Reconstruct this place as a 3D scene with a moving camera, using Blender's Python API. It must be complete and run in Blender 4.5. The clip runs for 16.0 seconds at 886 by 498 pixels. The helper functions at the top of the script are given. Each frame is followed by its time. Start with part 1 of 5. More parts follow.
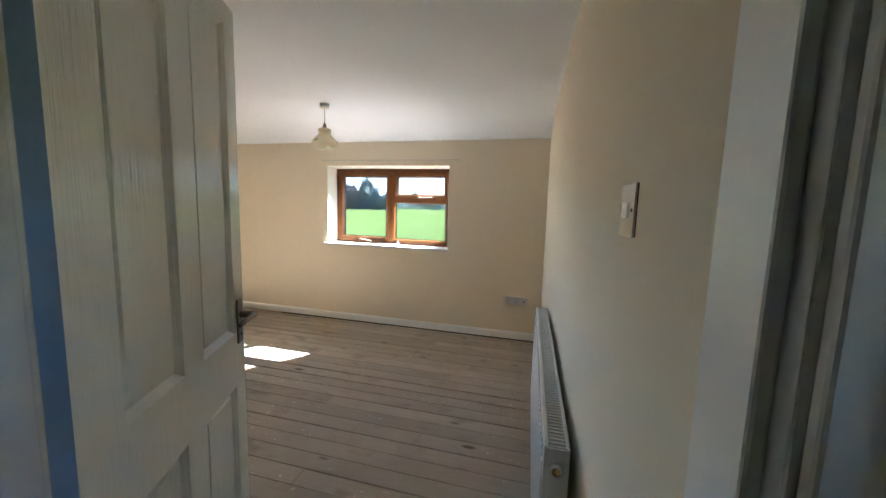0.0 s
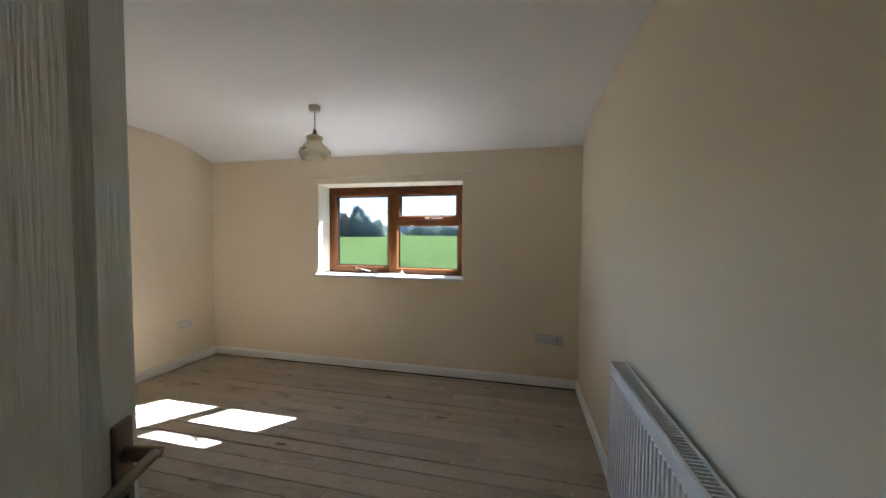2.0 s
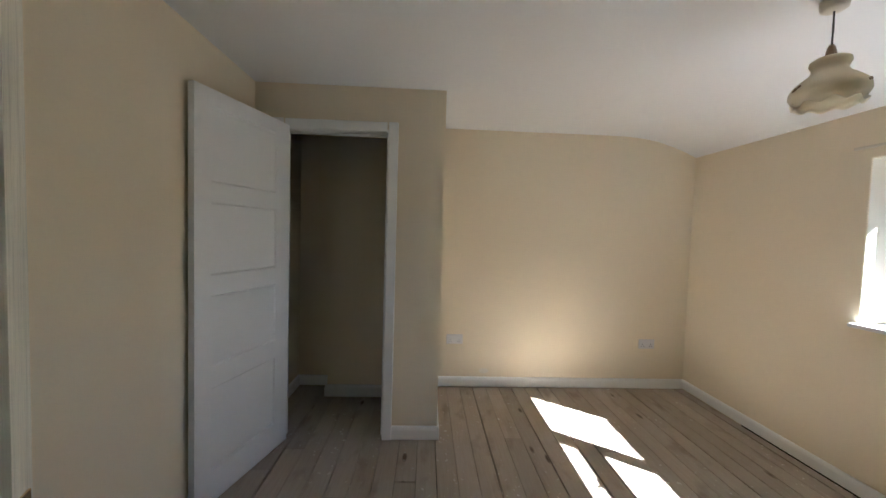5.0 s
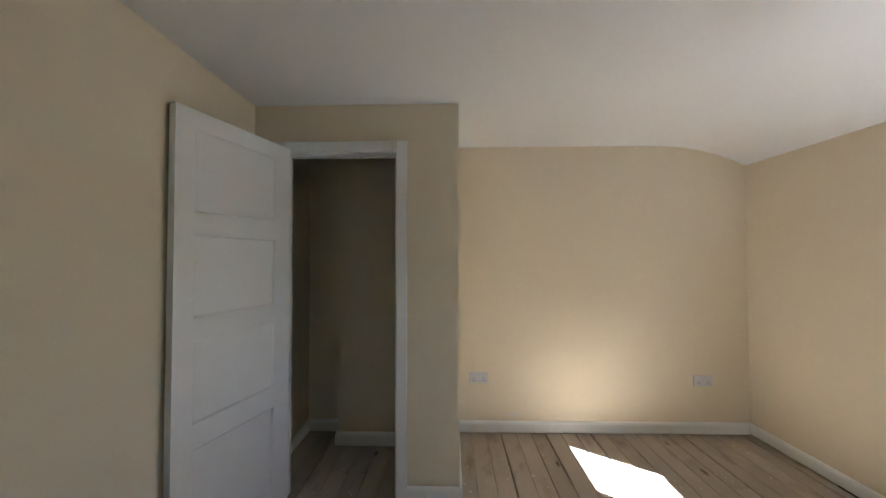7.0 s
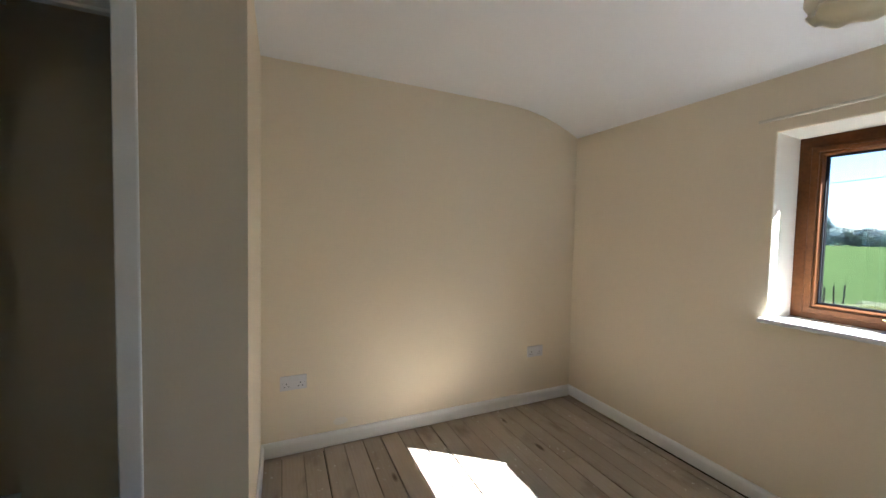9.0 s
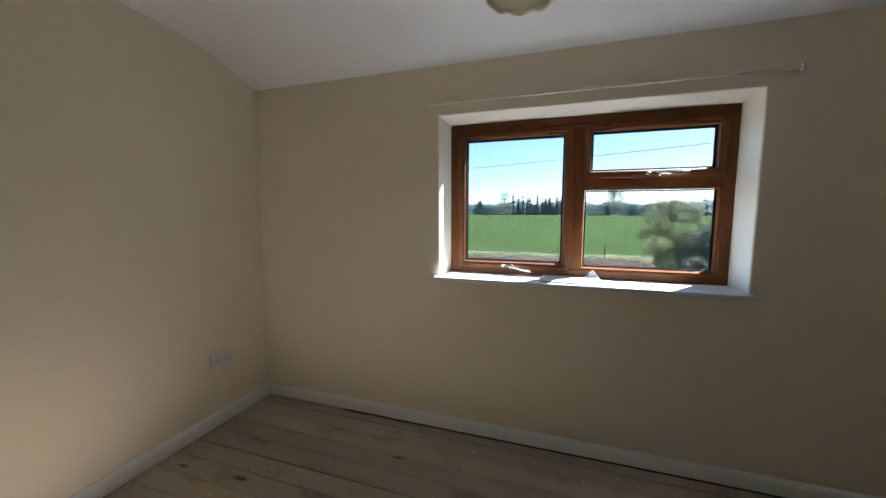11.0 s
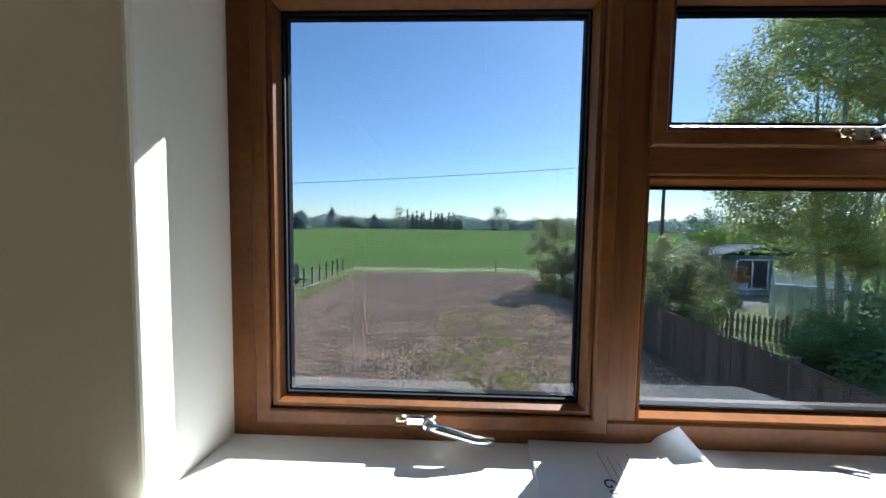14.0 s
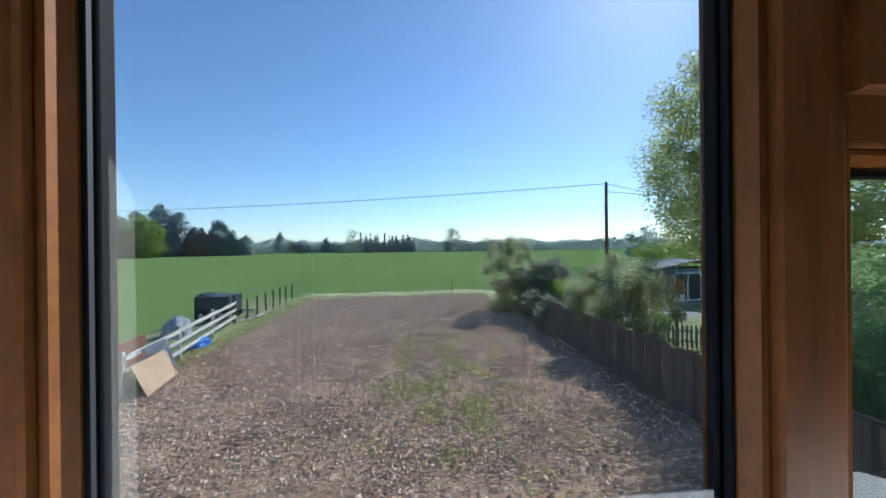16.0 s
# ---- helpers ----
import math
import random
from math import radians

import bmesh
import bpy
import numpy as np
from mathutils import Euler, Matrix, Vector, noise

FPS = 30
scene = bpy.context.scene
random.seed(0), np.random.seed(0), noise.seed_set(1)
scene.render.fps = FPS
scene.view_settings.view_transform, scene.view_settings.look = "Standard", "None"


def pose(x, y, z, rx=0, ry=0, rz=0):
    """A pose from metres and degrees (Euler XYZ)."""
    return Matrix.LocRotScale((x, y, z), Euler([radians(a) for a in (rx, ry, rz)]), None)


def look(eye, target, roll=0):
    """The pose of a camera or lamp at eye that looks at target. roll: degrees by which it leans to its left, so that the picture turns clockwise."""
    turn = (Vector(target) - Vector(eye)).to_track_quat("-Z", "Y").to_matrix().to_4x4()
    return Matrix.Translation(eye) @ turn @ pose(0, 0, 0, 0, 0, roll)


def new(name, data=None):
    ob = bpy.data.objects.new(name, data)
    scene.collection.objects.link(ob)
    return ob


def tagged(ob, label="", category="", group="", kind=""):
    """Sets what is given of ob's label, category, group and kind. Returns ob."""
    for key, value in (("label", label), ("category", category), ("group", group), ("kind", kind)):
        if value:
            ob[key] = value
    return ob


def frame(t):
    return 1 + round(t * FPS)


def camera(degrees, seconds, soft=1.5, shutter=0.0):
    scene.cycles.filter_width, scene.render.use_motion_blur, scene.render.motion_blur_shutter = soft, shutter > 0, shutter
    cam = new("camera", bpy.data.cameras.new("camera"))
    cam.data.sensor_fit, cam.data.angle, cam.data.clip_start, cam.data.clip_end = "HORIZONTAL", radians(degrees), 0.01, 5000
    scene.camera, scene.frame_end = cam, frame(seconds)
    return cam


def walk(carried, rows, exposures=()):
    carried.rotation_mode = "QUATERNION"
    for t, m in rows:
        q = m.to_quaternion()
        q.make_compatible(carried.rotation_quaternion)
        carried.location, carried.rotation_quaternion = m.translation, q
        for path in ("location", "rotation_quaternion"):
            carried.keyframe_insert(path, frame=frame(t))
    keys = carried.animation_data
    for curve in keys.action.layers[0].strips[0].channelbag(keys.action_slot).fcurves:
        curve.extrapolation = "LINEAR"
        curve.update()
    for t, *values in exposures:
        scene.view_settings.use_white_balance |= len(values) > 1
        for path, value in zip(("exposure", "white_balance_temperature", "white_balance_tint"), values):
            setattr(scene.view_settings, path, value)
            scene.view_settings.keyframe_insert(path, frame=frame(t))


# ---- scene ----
cam = camera(101.8, 16.0, soft=1.5)
PATH = [
    (0, (0.007, 1.032, 1.404), (-0.495, 2.954, 1.174), 1.7),
    (0.5, (-0.064, 1.09, 1.373), (-0.651, 2.979, 1.077), 0.9),
    (1, (-0.169, 1.219, 1.359), (-0.597, 3.166, 1.199), 1.3),
    (1.5, (-0.284, 1.364, 1.365), (-0.598, 3.337, 1.261), 1.0),
    (2, (-0.349, 1.593, 1.369), (-0.813, 3.537, 1.28), 0.4),
    (2.5, (-0.362, 1.806, 1.374), (-1.136, 3.645, 1.24), 2.0),
    (3, (-0.415, 2.007, 1.354), (-1.501, 3.68, 1.202), 2.6),
    (3.5, (-0.497, 2.154, 1.354), (-1.946, 3.515, 1.136), 1.7),
    (4, (-0.539, 2.298, 1.349), (-2.352, 3.118, 1.148), 1.4),
    (4.5, (-0.56, 2.424, 1.368), (-2.536, 2.663, 1.167), 3.3),
    (7, (-0.838, 2.531, 1.389), (-2.836, 2.486, 1.437), -0.1),
    (7.5, (-1.038, 2.517, 1.407), (-3.037, 2.565, 1.448), 0.1),
    (8, (-1.159, 2.545, 1.378), (-3.139, 2.827, 1.345), 0.7),
    (8.5, (-1.314, 2.615, 1.337), (-3.259, 3.077, 1.256), 0.9),
    (9, (-1.484, 2.683, 1.329), (-3.306, 3.501, 1.242), 1.2),
    (9.5, (-1.623, 2.656, 1.319), (-3.124, 3.973, 1.208), 1.1),
    (10, (-1.641, 2.684, 1.311), (-2.796, 4.31, 1.172), 0.6),
    (12.5, (-1.984, 3.632, 1.325), (-2.141, 5.616, 1.121), -0.4),
    (13, (-2.001, 3.942, 1.322), (-2.059, 5.936, 1.177), -0.6),
    (13.5, (-1.985, 4.205, 1.338), (-2.093, 6.196, 1.185), 1.0),
    (14, (-2.003, 4.402, 1.351), (-2.072, 6.396, 1.227), 0.8),
    (14.5, (-2.035, 4.555, 1.375), (-1.979, 6.551, 1.264), 0.1),
    (15, (-2.067, 4.671, 1.377), (-1.926, 6.664, 1.302), 0.3),
    (15.5, (-2.062, 4.727, 1.367), (-1.903, 6.720, 1.329), 0.0),
    (16, (-2.068, 4.763, 1.357), (-1.887, 6.755, 1.355), -0.6),
]
walk(cam, [(t, look(eye, target, roll)) for t, eye, target, roll in PATH],
     exposures=[(0.0, 5.55, 5600, 9), (1.0, 5.36, 5600, 9), (1.5, 5.03, 5560, 9), (2.5, 4.74, 5500, 8), (3.6, 4.78, 5450, 7), (4.5, 5.03, 5500, 8), (7.0, 5.08, 5500, 8), (8.5, 5.08, 5500, 8), (9.0, 4.73, 5450, 8), (9.5, 4.04, 5400, 7), (10.0, 3.98, 5400, 7), (12.5, 4.03, 5250, 6), (13.5, 3.14, 5080, 0), (14.2, 3.47, 5350, 3), (16.0, 3.47, 5350, 3)])
SKY_STRENGTH, SUN_STRENGTH, GLASS_T, SKY_FILL = 0.15, 3.8, 0.283, 0.014

# ---- world, sun, lights ----
SUN_FROM = Vector((0.768, 1.03, 1.0)).normalized()
world = bpy.data.worlds.new("sky")
scene.world = world
world.use_nodes = True
wn = world.node_tree.nodes
sky = wn.new("ShaderNodeTexSky")
sky.sky_type = "NISHITA"
sky.sun_disc = False
sky.sun_elevation = math.asin(SUN_FROM.z)
sky.sun_rotation = math.atan2(SUN_FROM.x, SUN_FROM.y)
sky.air_density, sky.dust_density, sky.ozone_density = 1.0, 0.22, 3.2
wn["Background"].inputs["Strength"].default_value = SKY_STRENGTH
world.node_tree.links.new(sky.outputs["Color"], wn["Background"].inputs["Color"])
sun_data = bpy.data.lights.new("sun", "SUN")
sun_data.energy, sun_data.angle, sun_data.color = SUN_STRENGTH, radians(0.53), (1.0, 0.95, 0.87)
sun = new("sun", sun_data)
sun.matrix_world = look(SUN_FROM * 40, (0, 0, 0))

# added lamp under the window head; stands in for sky light thrown upwards
glow = bpy.data.lights.new("sky_fill_lamp", "AREA")
glow.shape, glow.size, glow.size_y = "RECTANGLE", 1.36, 0.08
glow.energy, glow.spread, glow.color = SKY_FILL, radians(74), (0.93, 0.96, 1.0)
new("sky_fill_lamp", glow).matrix_world = look((-1.68, 4.862, 1.765), (-1.68, 4.862 - 1, 1.765 + 0.62))

# ---- materials ----


def material(name, base, rough=0.6, metal=0.0, spec=0.5, vary=0.08, scale=3.0, fine=60.0, bump=0.1, dist=0.002,
             stain=None, stain_amount=0.3, stain_scale=1.5, per_object=0.0, per_island=0.0, stretch=(1, 1, 1), coat=0.0):
    """Two scales of tone, an optional stain with a shape of its own, and fine relief."""
    m = bpy.data.materials.new(name)
    m.use_nodes = True
    n, l = m.node_tree.nodes, m.node_tree.links
    p = n["Principled BSDF"]
    p.inputs["Roughness"].default_value = rough
    p.inputs["Metallic"].default_value = metal
    p.inputs["Specular IOR Level"].default_value = spec
    p.inputs["Coat Weight"].default_value = coat
    co = n.new("ShaderNodeTexCoord")
    mp = n.new("ShaderNodeMapping")
    mp.inputs["Scale"].default_value = stretch
    l.new(co.outputs["Object"], mp.inputs["Vector"])

    def tex(s, d=4.0):
        t = n.new("ShaderNodeTexNoise")
        t.inputs["Scale"].default_value, t.inputs["Detail"].default_value = s, d
        l.new(mp.outputs["Vector"], t.inputs["Vector"])
        return t.outputs["Fac"]

    def math_node(op, a, b):
        q = n.new("ShaderNodeMath")
        q.operation = op
        for i, v in enumerate((a, b)):
            if isinstance(v, (int, float)):
                q.inputs[i].default_value = v
            else:
                l.new(v, q.inputs[i])
        return q.outputs[0]
    big, small = tex(scale), tex(fine, 6.0)
    tone = math_node("ADD", math_node("MULTIPLY", math_node("SUBTRACT", big, 0.5), 2 * vary),
                     math_node("MULTIPLY", math_node("SUBTRACT", small, 0.5), 1.6 * vary))
    tone = math_node("ADD", tone, 1.0)
    if per_object:
        info = n.new("ShaderNodeObjectInfo")
        tone = math_node("ADD", tone, math_node("MULTIPLY", math_node("SUBTRACT", info.outputs["Random"], 0.5), 2 * per_object))
    if per_island:
        geo = n.new("ShaderNodeNewGeometry")
        tone = math_node("ADD", tone, math_node("MULTIPLY", math_node("SUBTRACT", geo.outputs["Random Per Island"], 0.5), 2 * per_island))
    mul = n.new("ShaderNodeVectorMath")
    mul.operation = "SCALE"
    mul.inputs[0].default_value = base
    l.new(tone, mul.inputs["Scale"])
    col = mul.outputs[0]
    if stain:
        st = tex(stain_scale, 8.0)
        ramp = n.new("ShaderNodeMapRange")
        ramp.inputs["From Min"].default_value, ramp.inputs["From Max"].default_value = 0.52, 0.72
        ramp.inputs["To Max"].default_value = stain_amount
        l.new(st, ramp.inputs["Value"])
        mix = n.new("ShaderNodeMix")
        mix.data_type = "RGBA"
        mix.inputs["B"].default_value = (*stain, 1)
        l.new(ramp.outputs[0], mix.inputs["Factor"])
        l.new(col, mix.inputs["A"])
        col = mix.outputs["Result"]
    l.new(col, p.inputs["Base Color"])
    if bump:
        b = n.new("ShaderNodeBump")
        b.inputs["Strength"].default_value, b.inputs["Distance"].default_value = bump, dist
        l.new(small, b.inputs["Height"])
        l.new(b.outputs[0], p.inputs["Normal"])
    return m


CREAM = material("cream_emulsion", (0.81, 0.712, 0.545), 0.85, vary=0.025, scale=1.2, fine=90, bump=0.25, dist=0.0015, spec=0.2)
CEIL = material("white_ceiling_emulsion", (0.82, 0.81, 0.80), 0.9, vary=0.02, scale=1.0, fine=60, bump=0.25, dist=0.002, spec=0.2)
GLOSS = material("white_gloss_paint", (0.86, 0.855, 0.83), 0.36, vary=0.03, scale=4, fine=120, bump=0.1, dist=0.0008)
SILLP = material("white_sill_paint", (0.72, 0.72, 0.715), 0.4, vary=0.03, scale=4, fine=120, bump=0.1, dist=0.0008)
REVEAL = material("white_reveal_paint", (0.74, 0.685, 0.58), 0.7, vary=0.02, scale=3, fine=80, bump=0.2, dist=0.001)
SATIN = material("white_satin_door_paint", (0.86, 0.86, 0.87), 0.45, vary=0.03, scale=3, fine=150, bump=0.12, dist=0.0008)
GRAINED = material("white_grained_door_paint", (0.80, 0.765, 0.65), 0.22, vary=0.04, scale=4, fine=45, bump=1.0, dist=0.0022, stretch=(3.0, 3.0, 0.16))
# blue daylight reflected on the door's hinge edge, put into its colour
EDGEBLUE = material("edge_sky_reflection", (0.42, 0.62, 0.90), 0.30, vary=0.05, scale=3, fine=60, bump=0.1, dist=0.0006)
STEEL = material("polished_steel_plate", (0.58, 0.58, 0.59), 0.12, 1.0, vary=0.06, fine=200, bump=0.04, dist=0.0003)
BROWNP = material("brown_lampholder_plastic", (0.20, 0.115, 0.06), 0.4, vary=0.05, bump=0)
UPVC = material("oak_foil_frame", (0.135, 0.049, 0.013), 0.46, spec=0.22, vary=0.45, scale=7, fine=50, bump=0.15, dist=0.0006, stretch=(1.5, 1.5, 1.5))
UPVC_V = material("oak_foil_upright", (0.135, 0.049, 0.013), 0.46, spec=0.22, vary=0.5, scale=9, fine=40, bump=0.15, dist=0.0006, stretch=(4, 4, 0.25))
UPVC_H = material("oak_foil_rail", (0.135, 0.049, 0.013), 0.46, spec=0.22, vary=0.5, scale=9, fine=40, bump=0.15, dist=0.0006, stretch=(0.25, 4, 4))
UPVC_M = material("matt_oak_bead", (0.135, 0.049, 0.013), 0.85, spec=0.03, vary=0.4, scale=7, fine=50, bump=0.1, dist=0.0006)
RUBBER = material("black_gasket", (0.006, 0.006, 0.008), 0.9, spec=0.1, vary=0.1, bump=0)
CHROME = material("polished_chrome", (0.78, 0.76, 0.72), 0.12, 1.0, vary=0.05, bump=0)
BRUSHED = material("brushed_steel", (0.46, 0.45, 0.43), 0.36, 1.0, vary=0.06, fine=200, bump=0.05, dist=0.0004, stretch=(8, 1, 1))
BRONZE = material("dull_bronze_handle", (0.30, 0.25, 0.20), 0.38, 1.0, vary=0.1, fine=120, bump=0.05, dist=0.0004)
BRASS = material("lacquered_brass", (0.78, 0.60, 0.34), 0.2, 1.0, vary=0.06, bump=0)
RADW = material("white_radiator_enamel", (0.82, 0.82, 0.80), 0.25, vary=0.015, bump=0.03, dist=0.0005)
RADIN = material("radiator_shadow_metal", (0.13, 0.125, 0.12), 0.5, 0.0, vary=0.1, bump=0)
PLASTIC = material("white_socket_plastic", (0.68, 0.66, 0.66), 0.35, vary=0.02, bump=0)
DARK = material("dark_hole", (0.02, 0.02, 0.02), 0.6, vary=0.1, bump=0)
UNDER = material("dark_underfloor_and_gap_shade", (0.03, 0.022, 0.016), 0.95, vary=0.2, bump=0)
PAPER = material("white_paper", (0.74, 0.76, 0.80), 0.7, vary=0.015, bump=0.05)
FILLER = material("dry_filler", (0.80, 0.735, 0.63), 0.9, vary=0.06, scale=20, fine=90, bump=0.2, dist=0.001)
GREYINK = material("grey_print", (0.30, 0.31, 0.34), 0.7, vary=0.1, bump=0)
INK = material("dark_ink", (0.03, 0.035, 0.06), 0.7, vary=0.1, bump=0)
CABLE = material("brown_flex", (0.05, 0.035, 0.025), 0.5, bump=0)
IVORY = material("ivory_plastic", (0.66, 0.60, 0.48), 0.4, vary=0.03, bump=0)

# worn floor boards: long grain, knots, paint spots
BOARD = bpy.data.materials.new("worn_pine_board")
BOARD.use_nodes = True


def board_nodes(m):
    n, l = m.node_tree.nodes, m.node_tree.links
    p = n["Principled BSDF"]
    co, info = n.new("ShaderNodeTexCoord"), n.new("ShaderNodeObjectInfo")
    off = n.new("ShaderNodeVectorMath")
    off.operation = "MULTIPLY_ADD"
    off.inputs[1].default_value = (1, 1, 1)
    l.new(co.outputs["Object"], off.inputs[0])
    sc = n.new("ShaderNodeVectorMath")
    sc.operation = "SCALE"
    sc.inputs[0].default_value = (37.0, 11.0, 0.0)
    l.new(info.outputs["Random"], sc.inputs["Scale"])
    l.new(sc.outputs[0], off.inputs[2])

    def noise_of(scale, stretch, detail=6.0, dist=0.0):
        mp = n.new("ShaderNodeMapping")
        mp.inputs["Scale"].default_value = stretch
        l.new(off.outputs[0], mp.inputs["Vector"])
        t = n.new("ShaderNodeTexNoise")
        t.inputs["Scale"].default_value, t.inputs["Detail"].default_value, t.inputs["Distortion"].default_value = scale, detail, dist
        l.new(mp.outputs[0], t.inputs["Vector"])
        return t.outputs["Fac"]

    def ranged(v, a, b, c=0.0, d=1.0):
        r = n.new("ShaderNodeMapRange")
        for k, x in zip(("From Min", "From Max", "To Min", "To Max"), (a, b, c, d)):
            r.inputs[k].default_value = x
        l.new(v, r.inputs["Value"])
        return r.outputs[0]

    def mixed(f, a, b):
        q = n.new("ShaderNodeMix")
        q.data_type = "RGBA"
        for key, v in (("Factor", f), ("A", a), ("B", b)):
            if isinstance(v, tuple):
                q.inputs[key].default_value = (*v, 1)
            else:
                l.new(v, q.inputs[key])
        return q.outputs["Result"]
    grain = noise_of(14, (0.35, 7, 1), 8, 0.6)
    blotch = noise_of(2.2, (1, 1.6, 1), 5)
    col = mixed(ranged(grain, 0.3, 0.7), (0.405, 0.335, 0.262), (0.458, 0.388, 0.312))
    col = mixed(ranged(blotch, 0.42, 0.72, 0, 0.55), col, (0.525, 0.460, 0.388))
    dirt = noise_of(5.5, (0.7, 1.3, 1), 8)
    col = mixed(ranged(dirt, 0.57, 0.74, 0, 0.55), col, (0.205, 0.152, 0.110))
    # knots
    vor = n.new("ShaderNodeTexVoronoi")
    mp = n.new("ShaderNodeMapping")
    mp.inputs["Scale"].default_value = (1.7, 5.0, 1)
    l.new(off.outputs[0], mp.inputs["Vector"])
    l.new(mp.outputs[0], vor.inputs["Vector"])
    vor.inputs["Scale"].default_value = 1.3
    col = mixed(ranged(vor.outputs["Distance"], 0.06, 0.12, 0.8, 0.0), col, (0.075, 0.042, 0.024))
    # paint spots
    spot = noise_of(30, (1, 1, 1), 2)
    zone = noise_of(1.3, (1, 1, 1), 3)
    sp = n.new("ShaderNodeMath")
    sp.operation = "MULTIPLY"
    l.new(ranged(spot, 0.66, 0.70), sp.inputs[0])
    l.new(ranged(zone, 0.46, 0.58, 0, 0.8), sp.inputs[1])
    col = mixed(sp.outputs[0], col, (0.72, 0.69, 0.63))
    tone = n.new("ShaderNodeVectorMath")
    tone.operation = "SCALE"
    l.new(col, tone.inputs[0])
    l.new(ranged(info.outputs["Random"], 0, 1, 0.90, 1.09), tone.inputs["Scale"])
    l.new(tone.outputs[0], p.inputs["Base Color"])
    l.new(ranged(blotch, 0.3, 0.7, 0.62, 0.85), p.inputs["Roughness"])
    p.inputs["Specular IOR Level"].default_value = 0.3
    b = n.new("ShaderNodeBump")
    b.inputs["Strength"].default_value, b.inputs["Distance"].default_value = 0.35, 0.002
    l.new(grain, b.inputs["Height"])
    l.new(b.outputs[0], p.inputs["Normal"])


board_nodes(BOARD)


def pane_material(name, tint):
    """Thin window glass: tinted to dim the outdoors, with mirror reflections at its Fresnel strength."""
    m = bpy.data.materials.new(name)
    m.use_nodes = True
    n, l = m.node_tree.nodes, m.node_tree.links
    n.remove(n["Principled BSDF"])
    clear, shine, mix, fres = n.new("ShaderNodeBsdfTransparent"), n.new("ShaderNodeBsdfGlossy"), n.new("ShaderNodeMixShader"), n.new("ShaderNodeFresnel")
    clear.inputs["Color"].default_value = tint
    shine.inputs["Roughness"].default_value = 0.0
    shine.inputs["Color"].default_value = (0.72, 0.74, 0.78, 1)
    fres.inputs["IOR"].default_value = 1.5
    l.new(fres.outputs[0], mix.inputs[0])
    l.new(clear.outputs[0], mix.inputs[1])
    l.new(shine.outputs[0], mix.inputs[2])
    l.new(mix.outputs[0], n["Material Output"].inputs["Surface"])
    return m


# grey tint lowers the outdoor brightness against the room
GLASS = pane_material("window_glass", (GLASS_T, GLASS_T, GLASS_T, 1))

# ---- builders ----


def add_box(bm, x0, x1, y0, y1, z0, z1, bevel=0.0, m=None):
    r = bmesh.ops.create_cube(bm, size=1)
    vs = r["verts"]
    for v in vs:
        v.co = Vector(((x0 + x1) / 2 + v.co.x * (x1 - x0), (y0 + y1) / 2 + v.co.y * (y1 - y0), (z0 + z1) / 2 + v.co.z * (z1 - z0)))
    if bevel:
        es = {e for v in vs for e in v.link_edges}
        r = bmesh.ops.bevel(bm, geom=list(es), offset=bevel, segments=2, affect="EDGES", profile=0.5)
        vs = list({v for f in r["faces"] for v in f.verts} | {v for v in vs if v.is_valid})
    if m is not None:
        bmesh.ops.transform(bm, matrix=m, verts=[v for v in vs if v.is_valid])
    return bm


def box_bm(*a, **k):
    return add_box(bmesh.new(), *a, **k)


def lathe(profile, n=24, bm=None, m=None):
    """Turns a profile of (radius, height) about z."""
    bm = bm or bmesh.new()
    rings = []
    for r, z in profile:
        if r < 1e-5:
            rings.append([bm.verts.new((0, 0, z))])
        else:
            rings.append([bm.verts.new((r * math.cos(2 * math.pi * i / n), r * math.sin(2 * math.pi * i / n), z)) for i in range(n)])
    for a, b in zip(rings, rings[1:]):
        for i in range(n):
            j = (i + 1) % n
            q = [a[i % len(a)], a[j % len(a)], b[j % len(b)], b[i % len(b)]]
            q = list(dict.fromkeys(q))
            if len(q) > 2:
                bm.faces.new(q)
    if m is not None:
        bmesh.ops.transform(bm, matrix=m, verts=[v for r in rings for v in r])
    return bm


def sweep(points, radius, n=8, bm=None, taper=1.0):
    """A round bar along points."""
    bm = bm or bmesh.new()
    pts = [Vector(p) for p in points]
    rings = []
    for i, p in enumerate(pts):
        d = (pts[min(i + 1, len(pts) - 1)] - pts[max(i - 1, 0)]).normalized()
        side = d.cross(Vector((0, 0, 1)))
        side = side.normalized() if side.length > 1e-3 else Vector((1, 0, 0))
        up = side.cross(d)
        r = radius * (1 + (taper - 1) * i / max(1, len(pts) - 1))
        rings.append([bm.verts.new(p + r * (math.cos(2 * math.pi * k / n) * side + math.sin(2 * math.pi * k / n) * up)) for k in range(n)])
    for a, b in zip(rings, rings[1:]):
        for k in range(n):
            bm.faces.new((a[k], a[(k + 1) % n], b[(k + 1) % n], b[k]))
    bm.faces.new(rings[0][::-1])
    bm.faces.new(rings[-1])
    return bm


def finish(name, bm, mat, smooth=False):
    bmesh.ops.recalc_face_normals(bm, faces=bm.faces[:])
    me = bpy.data.meshes.new(name)
    bm.to_mesh(me)
    bm.free()
    if smooth:
        me.shade_smooth()
    for m in (mat if isinstance(mat, (list, tuple)) else [mat]):
        me.materials.append(m)
    return me


def part(name, bm, mat, parent, label="", smooth=False):
    ob = new(name, finish(name, bm, mat, smooth))
    ob.parent = parent
    if label:
        tagged(ob, label)
    return ob


def thing(name, m, label, category, group="", kind=""):
    ob = new(name)
    ob.empty_display_size = 0.1
    ob.matrix_basis = m
    return tagged(ob, label, category, group, kind)


